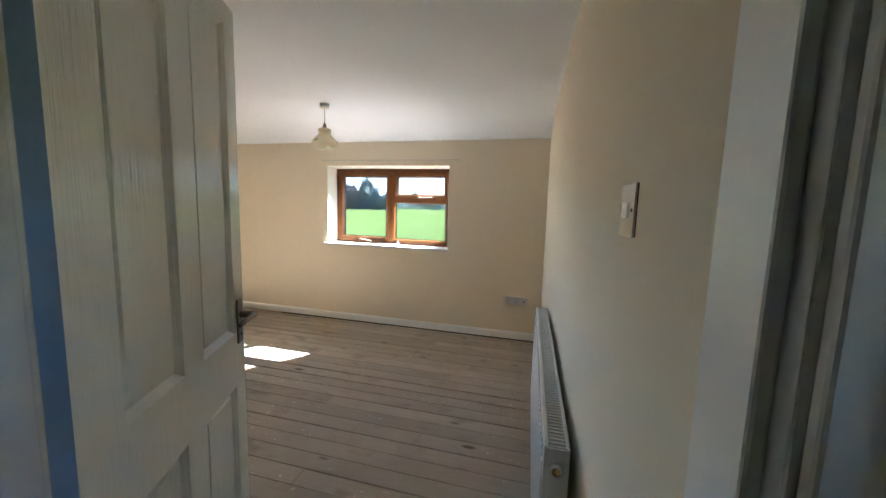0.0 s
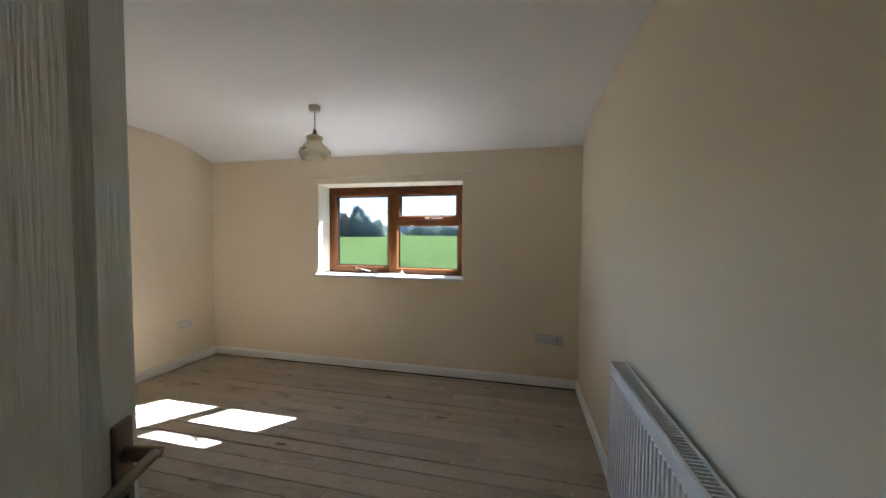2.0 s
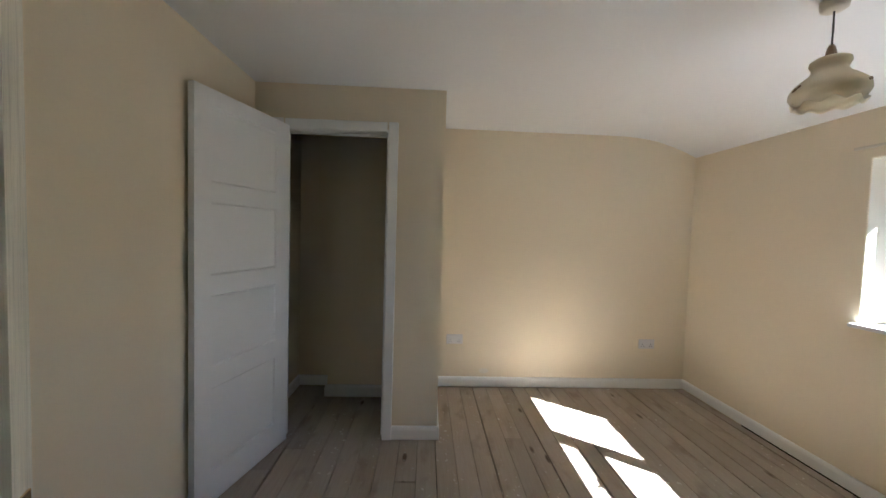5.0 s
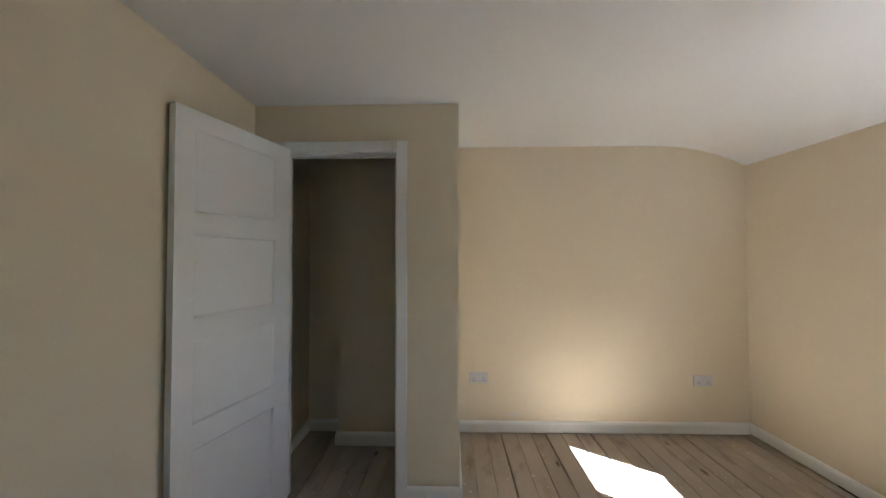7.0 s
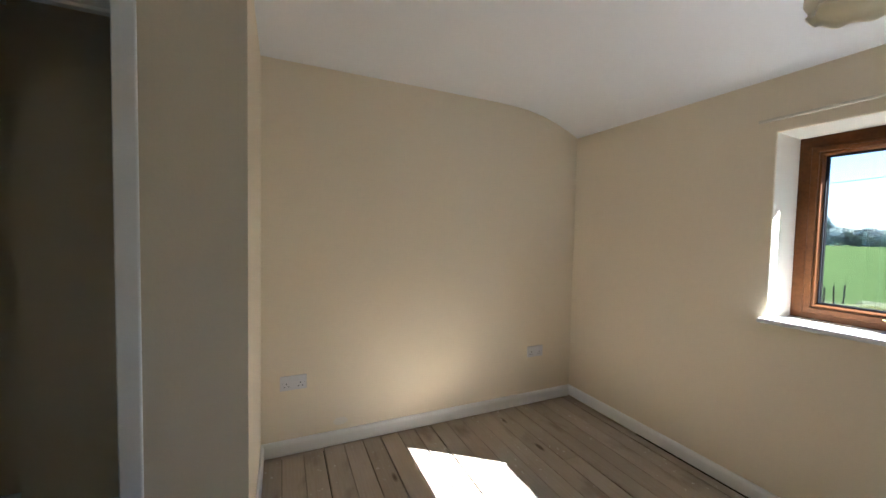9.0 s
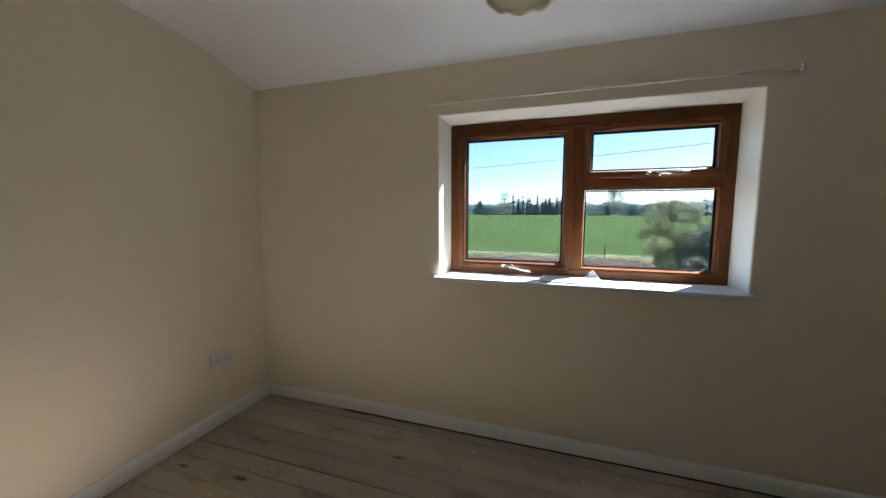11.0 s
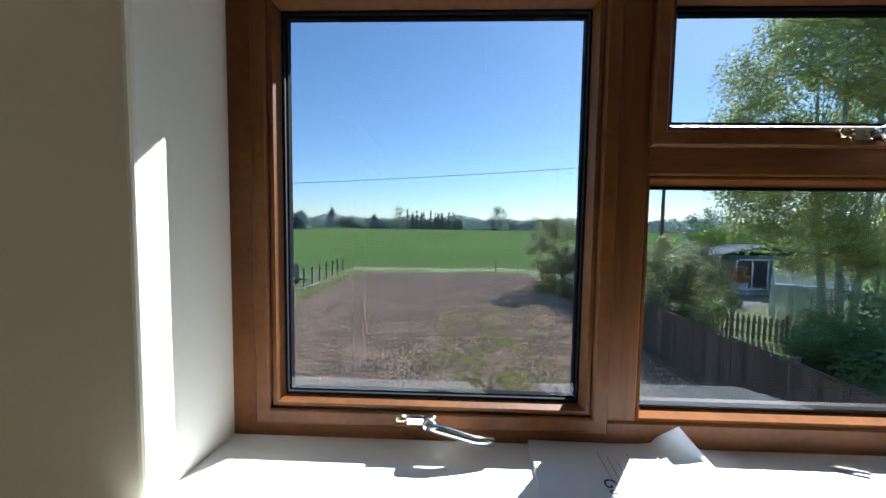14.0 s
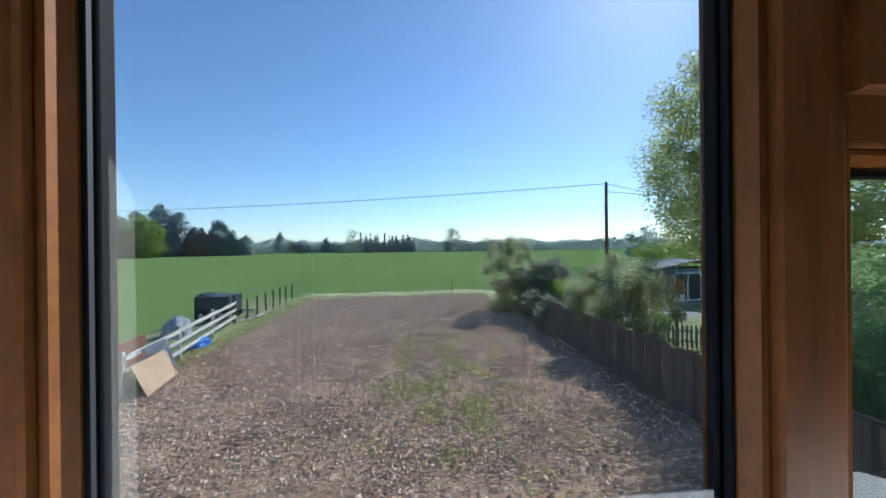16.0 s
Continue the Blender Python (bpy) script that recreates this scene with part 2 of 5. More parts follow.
def solid(name, bm, mat, label, category, kind="", group="", smooth=False, m=None):
    ob = new(name, finish(name, bm, mat, smooth))
    if m is not None:
        ob.matrix_basis = m
    return tagged(ob, label, category, group, kind)


# ---- the room's shell ----
XL, XR_FAR, XR_NEAR = -3.745, 0.085, 0.160
YB, YN, YOUT = 1.380, 4.875, 5.175
ZC, ZEAVE = 2.283, 2.118
WX0, WX1, WZ0, WZ1 = -2.437, -0.952, 0.930, 1.850
XC, YC = -2.912, 2.576


def wall_with_hole(x0, x1, z0, z1, hx0, hx1, hz0, hz1, ya, yb, inset, bevel):
    """A wall in the xz plane from ya to yb with one opening, whose edge at ya is eased and which narrows towards yb by inset."""
    bm = bmesh.new()

    def ring(ax0, ax1, az0, az1, y):
        return [bm.verts.new(p) for p in ((ax0, y, az0), (ax1, y, az0), (ax1, y, az1), (ax0, y, az1))]
    o1, i1 = ring(x0, x1, z0, z1, ya), ring(hx0, hx1, hz0, hz1, ya)
    o2, i2 = ring(x0, x1, z0, z1, yb), ring(hx0 + inset, hx1 - inset, hz0, hz1 - inset, yb)
    edge = []
    for k in range(4):
        j = (k + 1) % 4
        bm.faces.new((o1[k], o1[j], i1[j], i1[k]))
        bm.faces.new((o2[k], i2[k], i2[j], o2[j]))
        bm.faces.new((o1[k], o2[k], o2[j], o1[j]))
        bm.faces.new((i1[k], i1[j], i2[j], i2[k]))
    bm.edges.ensure_lookup_table()
    for e in bm.edges:
        if e.verts[0] in i1 and e.verts[1] in i1:
            edge.append(e)
    bmesh.ops.bevel(bm, geom=edge, offset=bevel, segments=3, affect="EDGES", profile=0.5)
    return bm


def prism(points, z0, z1, bm=None):
    """A flat outline of (x, y), raised from z0 to z1."""
    bm = bm or bmesh.new()
    lo, hi = [bm.verts.new((x, y, z0)) for x, y in points], [bm.verts.new((x, y, z1)) for x, y in points]
    bm.faces.new(lo[::-1])
    bm.faces.new(hi)
    for i in range(len(points)):
        j = (i + 1) % len(points)
        bm.faces.new((lo[i], lo[j], hi[j], hi[i]))
    return bm


bm = wall_with_hole(XL - 0.2, 0.5, -0.25, 2.6, WX0, WX1, WZ0, WZ1, YN, YOUT, 0.022, 0.008)
for f in bm.faces:
    c = f.calc_center_median()
    if YN + 0.004 < c.y < YOUT - 0.01 and WX0 - 0.02 < c.x < WX1 + 0.02 and WZ0 - 0.02 < c.z < WZ1 + 0.02:
        f.material_index = 1
solid("wall_north", bm, [CREAM, REVEAL], "cream-painted plaster wall with a deep white window reveal", "wall", "structure")
solid("wall_west", box_bm(XL - 0.2, XL, -0.5, YN, -0.25, 2.6), CREAM, "cream-painted plaster wall with two sockets", "wall", "structure")
solid("wall_east", prism([(XR_FAR, YN), (XR_NEAR, YB), (XR_NEAR + 0.16, YB), (XR_FAR + 0.16, YN)], -0.25, 2.6), CREAM,
      "cream-painted plaster wall above the radiator", "wall", "structure")
DX0, DX1, DTOP = -0.733, 0.150, 2.005
bm = box_bm(XL, DX0 - 0.03, YB - 0.11, YB, -0.25, 2.6)
add_box(bm, DX0 - 0.03, DX1 + 0.03, YB - 0.11, YB, DTOP + 0.03, 2.6)
add_box(bm, DX1 + 0.03, 1.2, YB - 0.11, YB, -0.25, 2.6)
solid("wall_south", bm, CREAM, "cream-painted wall with the doorway in it", "wall", "structure")

# cupboard walls
CY0, CY1 = 1.565, 2.212
t = thing("wall_cupboard", pose(0, 0, 0), "cream-painted cupboard wall with an open doorway", "wall", kind="structure")
part("front_pier", box_bm(XC - 0.07, XC, CY1 + 0.02, YC, 0, ZC), CREAM, t)
part("hinge_pier", box_bm(XC - 0.07, XC, YB, CY0 - 0.02, 0, ZC), CREAM, t)
part("lintel", box_bm(XC - 0.07, XC, CY0 - 0.02, CY1 + 0.02, 2.02, ZC), CREAM, t)
part("side_panel", box_bm(XL, XC - 0.07, YC - 0.08, YC, 0, ZC), CREAM, t)
solid("wall_cupboard_boxing", box_bm(XL, -3.53, 1.69, YC - 0.08, 0, ZC), CREAM, "cream-painted boxed-in chimney breast inside the cupboard", "wall", "structure")

# ceiling, which curves down to the window wall
bm = bmesh.new()
rows = [(-0.5, ZC), (4.12, ZC), (4.25, ZC - 0.004), (4.38, ZC - 0.014), (4.52, ZC - 0.038), (4.66, ZC - 0.078), (4.78, ZC - 0.122), (YN, ZEAVE), (YN + 0.1, ZEAVE - 0.03)]
lo = [[bm.verts.new((x, y, z)) for y, z in rows] for x in (XL - 0.1, 1.2)]
hi = [[bm.verts.new((x, y, 2.7)) for y, z in rows] for x in (XL - 0.1, 1.2)]
rim = [[bm.verts.new((x, y, z)) for y, z in rows] for x in (XL - 0.1, 1.2)]
for k in range(len(rows) - 1):
    bm.faces.new((lo[0][k], lo[1][k], lo[1][k + 1], lo[0][k + 1])).smooth = True
    bm.faces.new((hi[0][k], hi[1][k], hi[1][k + 1], hi[0][k + 1]))
    for s in (0, 1):
        bm.faces.new((rim[s][k], rim[s][k + 1], hi[s][k + 1], hi[s][k]))
for k in (0, -1):
    bm.faces.new((rim[0][k], rim[1][k], hi[1][k], hi[0][k]))
solid("ceiling", bm, CEIL, "white plaster ceiling that curves down to the window wall", "ceiling", "structure")

# eaves over the window, outside
bm = box_bm(XL - 0.4, 1.4, YOUT + 0.002, YOUT + 0.235, 1.985, 2.0)
add_box(bm, XL - 0.4, 1.4, YOUT + 0.237, YOUT + 0.257, 1.965, 2.16)
add_box(bm, XL - 0.4, 1.4, YOUT + 0.002, YOUT + 0.235, 2.12, 2.16)
solid("eaves", bm, GLOSS, "white-painted boxed eaves above the window outside", "eaves", "structure")

# hall behind the doorway
bm = box_bm(-1.5, -1.4, -0.6, YB - 0.11, -0.25, 2.6)
add_box(bm, -1.4, 1.2, -0.6, -0.5, -0.25, 2.6)
solid("wall_hall", bm, CREAM, "cream-painted hall walls beyond the doorway", "wall", "structure")
# unseen opening, added and placed to let daylight onto the door edge
bm = wall_with_hole(-0.6, YB - 0.11, -0.25, 2.6, 0.85, 0.99, 1.38, 1.54, 0.0, 0.1, 0.0, 0.004)
solid("wall_hall_east", bm, CREAM, "cream-painted hall wall with an added unseen opening for daylight", "wall", "structure", m=pose(1.2, 0, 0, rz=90))

# floor: dark void under the boards; the boards come last
floor = solid("floor", box_bm(XL - 0.1, 1.2, -0.6, YN + 0.05, -0.25, -0.024), UNDER, "bare worn pine floorboards with dark gaps and paint spots", "floor", "structure")

# ---- trim ----


def skirting(x0, y0, x1, y1, nx, ny, lift=0.004, h=0.092, d=0.017, name="baseboard", label="white gloss-painted wooden skirting board"):
    """A run of skirting from one point to another; (nx, ny) points into the room."""
    along = Vector((x1 - x0, y1 - y0, 0))
    n = Vector((nx, ny, 0))
    prof = [(0, lift), (d, lift), (d, h - 0.022), (d * 0.8, h - 0.008), (d * 0.45, h), (0, h)]
    bm = bmesh.new()
    a = [bm.verts.new(Vector((x0, y0, z)) + n * p) for p, z in prof]
    b = [bm.verts.new(Vector((x0, y0, z)) + along + n * p) for p, z in prof]
    for i in range(len(prof)):
        j = (i + 1) % len(prof)
        bm.faces.new((a[i], a[j], b[j], b[i]))
    bm.faces.new(a[::-1])
    bm.faces.new(b)
    return solid(name, bm, GLOSS, label, "skirting", "structure")


skirting(XL, YN, XR_FAR, YN, 0, -1, lift=0.015)
# dark strip that paints in the shade below the raised skirting
solid("floor_gap", box_bm(-3.1, XR_FAR, YN - 0.010, YN - 0.002, -0.02, 0.0145), UNDER, "dark strip for the shade in the gap under the skirting board", "gap", "structure")
skirting(XL, YC, XL, YN - 0.017, 1, 0, lift=0.006)
skirting(XL + 0.017, YC, XC + 0.017, YC, 0, 1)
skirting(XC, YC + 0.0, XC, CY1 + 0.066, 1, 0)
skirting(XR_FAR, YN - 0.017, XR_NEAR, YB + 0.01, -1, -0.021)
skirting(XC + 0.017, YB, DX0 - 0.10, YB, 0, 1)
skirting(-3.53, 1.69, -3.53, YC - 0.08, 1, 0, d=0.02, h=0.10)
skirting(XL, YB, XL, 1.69, 1, 0)
skirting(XL + 0.017, YB, XC - 0.07, YB, 0, 1)
skirting(XL + 0.017, 1.69, -3.51, 1.69, 0, -1, d=0.02, h=0.10)


def architrave(name, m, width, height, label, jamb=0.075, w=0.066):
    """A door lining with architrave on the side that faces local -y; the opening runs along x."""
    t = thing(name, m, label, "door frame", kind="structure")
    for x in (0, width):
        s = -1 if x == 0 else 1
        part("jamb", box_bm(min(x, x + s * 0.022), max(x, x + s * 0.022), -0.004, jamb, 0, height + 0.022, bevel=0.002), GLOSS, t)
        bm = box_bm(min(x + s * 0.004, x + s * w), max(x + s * 0.004, x + s * w), -0.018, -0.004, 0, height + w, bevel=0.005)
        part("architrave", bm, GLOSS, t)
    part("head", box_bm(-0.0, width, -0.004, jamb, height, height + 0.022, bevel=0.002), GLOSS, t)
    part("architrave", box_bm(0.0045, width - 0.0045, -0.0175, -0.004, height + 0.004, height + w - 0.001, bevel=0.005), GLOSS, t)
    part("stop", box_bm(0, 0.012, 0.045, jamb - 0.002, 0, height, bevel=0.002), GLOSS, t)
    part("stop", box_bm(width - 0.012, width, 0.045, jamb - 0.002, 0, height, bevel=0.002), GLOSS, t)
    part("stop", box_bm(0.0125, width - 0.0125, 0.045, jamb - 0.002, height - 0.012, height, bevel=0.002), GLOSS, t)
    return t


architrave("cupboard_door_frame", pose(XC, CY0, 0, rz=90), CY1 - CY0, 2.0, "white gloss-painted frame around the cupboard doorway")


def stiles_door(width, height, thick, xs, zs, recess, bevel, mat, t, name="leaf"):
    """A door leaf along +x from the hinge, standing on z=0, its faces at y=0 and y=thick; panels in the cells of xs by zs are sunk on both faces."""
    bm = bmesh.new()
    gx = sorted({0.0, width, *[v for p in xs for v in p]})
    gz = sorted({0.0, height, *[v for p in zs for v in p]})
    sides, pans = [], []
    for y in (0.0, thick):
        grid = [[bm.verts.new((x, y, z)) for z in gz] for x in gx]
        sides.append(grid)
        for i in range(len(gx) - 1):
            for j in range(len(gz) - 1):
                f = bm.faces.new((grid[i][j], grid[i + 1][j], grid[i + 1][j + 1], grid[i][j + 1]))
                if (gx[i], gx[i + 1]) in [tuple(p) for p in xs] and (gz[j], gz[j + 1]) in [tuple(p) for p in zs]:
                    pans.append(f)
    a, b = sides
    for i in range(len(gx) - 1):
        bm.faces.new((a[i][0], a[i + 1][0], b[i + 1][0], b[i][0]))
        bm.faces.new((a[i][-1], a[i + 1][-1], b[i + 1][-1], b[i][-1]))
    for j in range(len(gz) - 1):
        bm.faces.new((a[0][j], a[0][j + 1], b[0][j + 1], b[0][j]))
        bm.faces.new((a[-1][j], a[-1][j + 1], b[-1][j + 1], b[-1][j]))
    bmesh.ops.recalc_face_normals(bm, faces=bm.faces[:])
    bmesh.ops.inset_individual(bm, faces=pans, thickness=bevel, depth=-recess)
    return bm, pans


def lever_handle(t, x, z, y, s, mat):
    """A lever on a long plate, on the face at y, facing the side s."""
    def side(v):
        return y + s * v
    bm = box_bm(x - 0.021, x + 0.021, min(side(0), side(0.007)), max(side(0), side(0.007)), z - 0.075, z + 0.075, bevel=0.003)
    h = part("handle", bm, mat, t, "brushed metal lever handle on a plate")
    bm = lathe([(0.0, 0), (0.012, 0), (0.012, 0.035), (0.009, 0.05), (0, 0.05)], 14, m=Matrix.Translation((x, side(0.006), z + 0.022)) @ Matrix.Rotation(radians(-90 * s), 4, "X"))
    part("spindle", bm, mat, h, smooth=True)
    pts = [(x, side(0.048), z + 0.022), (x - 0.02, side(0.052), z + 0.024), (x - 0.06, side(0.05), z + 0.022), (x - 0.105, side(0.044), z + 0.016)]
    part("lever", sweep(pts, 0.0085, 10, taper=0.85), mat, h, smooth=True)
    part("keyhole", lathe([(0, 0), (0.004, 0), (0.004, 0.0085), (0, 0.0085)], 10, m=Matrix.Translation((x, side(0), z - 0.045)) @ Matrix.Rotation(radians(-90 * s), 4, "X")), DARK, h)


# entry door, standing open into the room
HX, HY, DW = -0.690, 1.403, 0.692
ang = math.degrees(math.atan2(0.916, -0.402))
door = thing("door_1", pose(HX, HY, 0.012, rz=ang), "white moulded four-panel door standing open with a metal lever handle", "door", kind="structure")
cw = [(0.112, 0.318), (0.414, 0.620)]
bm, pans = stiles_door(DW, 1.985, 0.038, cw, [(0.21, 0.775), (0.955, 1.925)], 0.015, 0.026, GRAINED, door)
bmesh.ops.inset_individual(bm, faces=pans, thickness=0.005, depth=0.0)
bmesh.ops.inset_individual(bm, faces=pans, thickness=0.006, depth=0.006)
# hinge edge gets the blue that stands for reflected hall daylight
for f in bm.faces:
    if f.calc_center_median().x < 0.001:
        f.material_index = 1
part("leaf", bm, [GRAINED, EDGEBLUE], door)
lever_handle(door, DW - 0.040, 0.992, 0.0, -1, BRONZE)
lever_handle(door, DW - 0.040, 0.992, 0.038, 1, BRONZE)
bm = box_bm(DW - 0.001, DW + 0.0025, 0.008, 0.030, 0.945, 1.055, bevel=0.001)
part("latch_plate", bm, BRASS, door, "small brass latch plate on the door edge")
part("latch_bolt", prism([(DW + 0.002, 0.013), (DW + 0.013, 0.013), (DW + 0.002, 0.025)], 1.0, 1.025), BRASS, door)
for z in (0.2, 1.75):
    part("hinge", sweep([(-0.004, 0.042, z), (-0.004, 0.042, z + 0.09)], 0.006, 8), BRUSHED, door, smooth=True)

# lining of the entry doorway, on both faces of the wall
t = thing("door_frame_1", pose(0, 0, 0), "white-painted lining and moulded architrave of the entry doorway", "door frame", kind="structure")
for s, x in ((-1, DX0), (1, DX1)):
    part("jamb", box_bm(min(x, x + s * 0.03), max(x, x + s * 0.03), YB - 0.115, YB + 0.003, 0, DTOP + 0.03, bevel=0.002), GLOSS, t)
    part("stop", box_bm(min(x, x - s * 0.012), max(x, x - s * 0.012), YB - 0.1, YB - 0.048, 0, DTOP, bevel=0.003), GLOSS, t)
    bm = box_bm(min(x + s * 0.006, x + s * 0.07), max(x + s * 0.006, x + s * 0.07), YB - 0.127, YB - 0.115, 0, DTOP + 0.07, bevel=0.003)
    add_box(bm, min(x + s * 0.045, x + s * 0.07), max(x + s * 0.045, x + s * 0.07), YB - 0.135, YB - 0.127, 0, DTOP + 0.07, bevel=0.003)
    part("architrave", bm, GLOSS, t)
part("architrave", box_bm(DX0 - 0.07, DX0 - 0.006, YB + 0.003, YB + 0.016, 0, DTOP + 0.07, bevel=0.004), GLOSS, t)
part("head", box_bm(DX0, DX1, YB - 0.115, YB + 0.003, DTOP, DTOP + 0.03, bevel=0.002), GLOSS, t)
part("architrave", box_bm(DX0 - 0.0055, DX1, YB + 0.003, YB + 0.016, DTOP + 0.006, DTOP + 0.07, bevel=0.004), GLOSS, t)
part("strike_plate", box_bm(DX1 - 0.0015, DX1 + 0.002, YB - 0.04, YB - 0.012, 0.96, 1.04), BRUSHED, t, "painted-over strike plate")

# cupboard door, folded back against the wall
ang = math.degrees(math.atan2(1.392 - 1.565, -2.268 + 2.912))
cdoor = thing("cupboard_door", pose(XC + 0.014, 1.568, 0.012, rz=ang), "white-painted four-panel cupboard door standing wide open", "door", kind="structure")
bm, pans = stiles_door(0.668, 2.005, 0.035, [(0.115, 0.580)], [(0.16, 0.575), (0.68, 1.028), (1.125, 1.475), (1.57, 1.925)], 0.008, 0.012, SATIN, cdoor)
part("leaf", bm, SATIN, cdoor)
for z in (0.22, 1.72):
    part("hinge", sweep([(-0.003, -0.004, z), (-0.003, -0.004, z + 0.075)], 0.005, 8), BRASS, cdoor, smooth=True)
for z in (1.16, 1.585):
    solid("shelf_batten", box_bm(-3.70, -3.05, YB, YB + 0.018, z, z + 0.035, bevel=0.002), CREAM, "cream-painted shelf batten fixed inside the cupboard", "batten", group="cupboard shelf battens")

# ---- window ----
win = thing("window_1", pose(0, 0, 0), "brown wood-effect window with a casement, a top vent and a fixed pane", "window", kind="structure")
FY = 5.060


def rect_frame(x0, x1, z0, z1, w, y0, y1, ease=0.004, y_in=None):
    """Four mitred bars around an opening; the inner edge may slope back to y_in."""
    bm = bmesh.new()
    y_in = y0 if y_in is None else y_in
    outer = [(x0, z0), (x1, z0), (x1, z1), (x0, z1)]
    sx = [(1, 1), (-1, 1), (-1, -1), (1, -1)]

    def ring(d, y):
        return [bm.verts.new((x + d * a, y, z + d * b)) for (x, z), (a, b) in zip(outer, sx)]
    seq = [ring(0, y1), ring(0, y0 + ease), ring(ease, y0), ring(w - ease, y0) if y_in == y0 else ring(w * 0.55, y0), ring(w, y_in + ease), ring(w, y1)]
    seq.append(seq[0])
    for a, b in zip(seq, seq[1:]):
        for k in range(4):
            j = (k + 1) % 4
            bm.faces.new((a[k], a[j], b[j], b[k]))
    return bm


FX0, FX1, FZ0, FZ1 = -2.418, -0.972, 0.948, 1.826
part("outer_frame", rect_frame(FX0 - 0.009, FX1 + 0.009, FZ0 - 0.009, FZ1 + 0.014, 0.055, FY, FY + 0.105), UPVC, win)
part("mullion", box_bm(-1.724, -1.664, FY + 0.0005, FY + 0.104, FZ0 + 0.0462, FZ1 - 0.0462, bevel=0.004), UPVC_V, win)
part("transom", box_bm(-1.6638, FX1 - 0.0462, FY + 0.001, FY + 0.073, 1.447, 1.500, bevel=0.004), UPVC_H, win)


def handle(parent, x, z, y, length, droop, label):
    bm = box_bm(x - 0.045, x + 0.012, y - 0.010, y, z - 0.010, z + 0.010, bevel=0.004)
    h = part("window_handle", bm, CHROME, parent, label)
    part("hub", lathe([(0, 0), (0.013, 0), (0.013, 0.016), (0.009, 0.022), (0, 0.022)], 16, m=Matrix.Translation((x, y - 0.008, z)) @ Matrix.Rotation(radians(90), 4, "X")), CHROME, h, smooth=True)
    pts = [(x, y - 0.026, z), (x + length * 0.3, y - 0.032, z - droop * 0.2), (x + length * 0.7, y - 0.034, z - droop * 0.75), (x + length, y - 0.030, z - droop)]
    part("lever", sweep(pts, 0.0095, 10, taper=0.8), CHROME, h, smooth=True)
    part("peg", lathe([(0, 0), (0.0075, 0), (0.008, 0.018), (0, 0.02)], 12, m=Matrix.Translation((x - 0.043, y - 0.006, z + 0.002)) @ Matrix.Rotation(radians(-90), 4, "Y")), BRASS, h, smooth=True)
    part("lock", lathe([(0, 0), (0.005, 0), (0.005, 0.003), (0, 0.003)], 10, m=Matrix.Translation((x, y - 0.0295, z)) @ Matrix.Rotation(radians(90), 4, "X")), DARK, h)


def glass_sheet(x0, x1, z0, z1, y, parent):
    """One sheet of the double glazing, its face towards the room."""
    me = bpy.data.meshes.new("pane")
    me.from_pydata([(x0, y, z0), (x1, y, z0), (x1, y, z1), (x0, y, z1)], [], [(0, 1, 2, 3)])
    me.materials.append(GLASS)
    ob = tagged(new("pane", me), "window glass, tinted to dim the outdoors")
    ob.parent = parent
    ob.visible_shadow = False
    return ob


def sash(name, x0, x1, z0, z1, w, front, label):
    s = part(name, rect_frame(x0, x1, z0, z1, w * 0.62, front, FY + 0.056, 0.003), UPVC, win, label)
    part("glazing_bead", rect_frame(x0 + w * 0.62, x1 - w * 0.62, z0 + w * 0.62, z1 - w * 0.62, w * 0.38, front + 0.010, FY + 0.050, 0.002, y_in=front + 0.024), UPVC, s)
    g = rect_frame(x0 + w, x1 - w, z0 + w, z1 - w, 0.005, FY + 0.014, FY + 0.042, 0.001)
    part("gasket", g, RUBBER, s)
    for y in (FY + 0.022, FY + 0.038):
        glass_sheet(x0 + w - 0.001, x1 - w + 0.001, z0 + w - 0.001, z1 - w + 0.001, y, s)
    part("spacer", rect_frame(x0 + w + 0.001, x1 - w - 0.001, z0 + w + 0.001, z1 - w - 0.001, 0.007, FY + 0.0230, FY + 0.0375, 0.001), RUBBER, s, "dark spacer bar between the panes")
    return s


cas = sash("casement", -2.374, -1.721, 0.977, 1.785, 0.045, FY - 0.014, "wood-effect side-hung casement")
handle(cas, -2.045, 0.995, FY - 0.014, 0.115, 0.022, "chrome casement handle")
vent = sash("top_vent", -1.666, -1.008, 1.496, 1.785, 0.042, FY - 0.014, "wood-effect top-hung vent")
handle(vent, -1.30, 1.514, FY - 0.014, 0.125, 0.0, "chrome vent handle")
for x0, x1 in ((-2.240, -1.855), (-1.540, -1.150)):
    v = part("trickle_vent", box_bm(x0, x1, FY - 0.033, FY - 0.0135, 1.747, 1.770, bevel=0.007), UPVC_H, win, "brown trickle vent cover")
    part("slider", box_bm(x0 + 0.08, x0 + 0.086, FY - 0.036, FY - 0.033, 1.754, 1.763), UPVC_H, v)
fx = part("fixed_light", rect_frame(-1.664, FX1 - 0.046, FZ0 + 0.046, 1.447, 0.012, FY + 0.004, FY + 0.060, 0.002, y_in=FY + 0.020), UPVC_M, win, "glazing bead of the fixed pane")
for y in (FY + 0.030, FY + 0.046):
    glass_sheet(-1.651, FX1 - 0.059, FZ0 + 0.059, 1.434, y, fx)
part("spacer", rect_frame(-1.649, FX1 - 0.061, FZ0 + 0.061, 1.432, 0.006, FY + 0.0310, FY + 0.0455, 0.001), RUBBER, fx, "dark spacer bar between the panes")

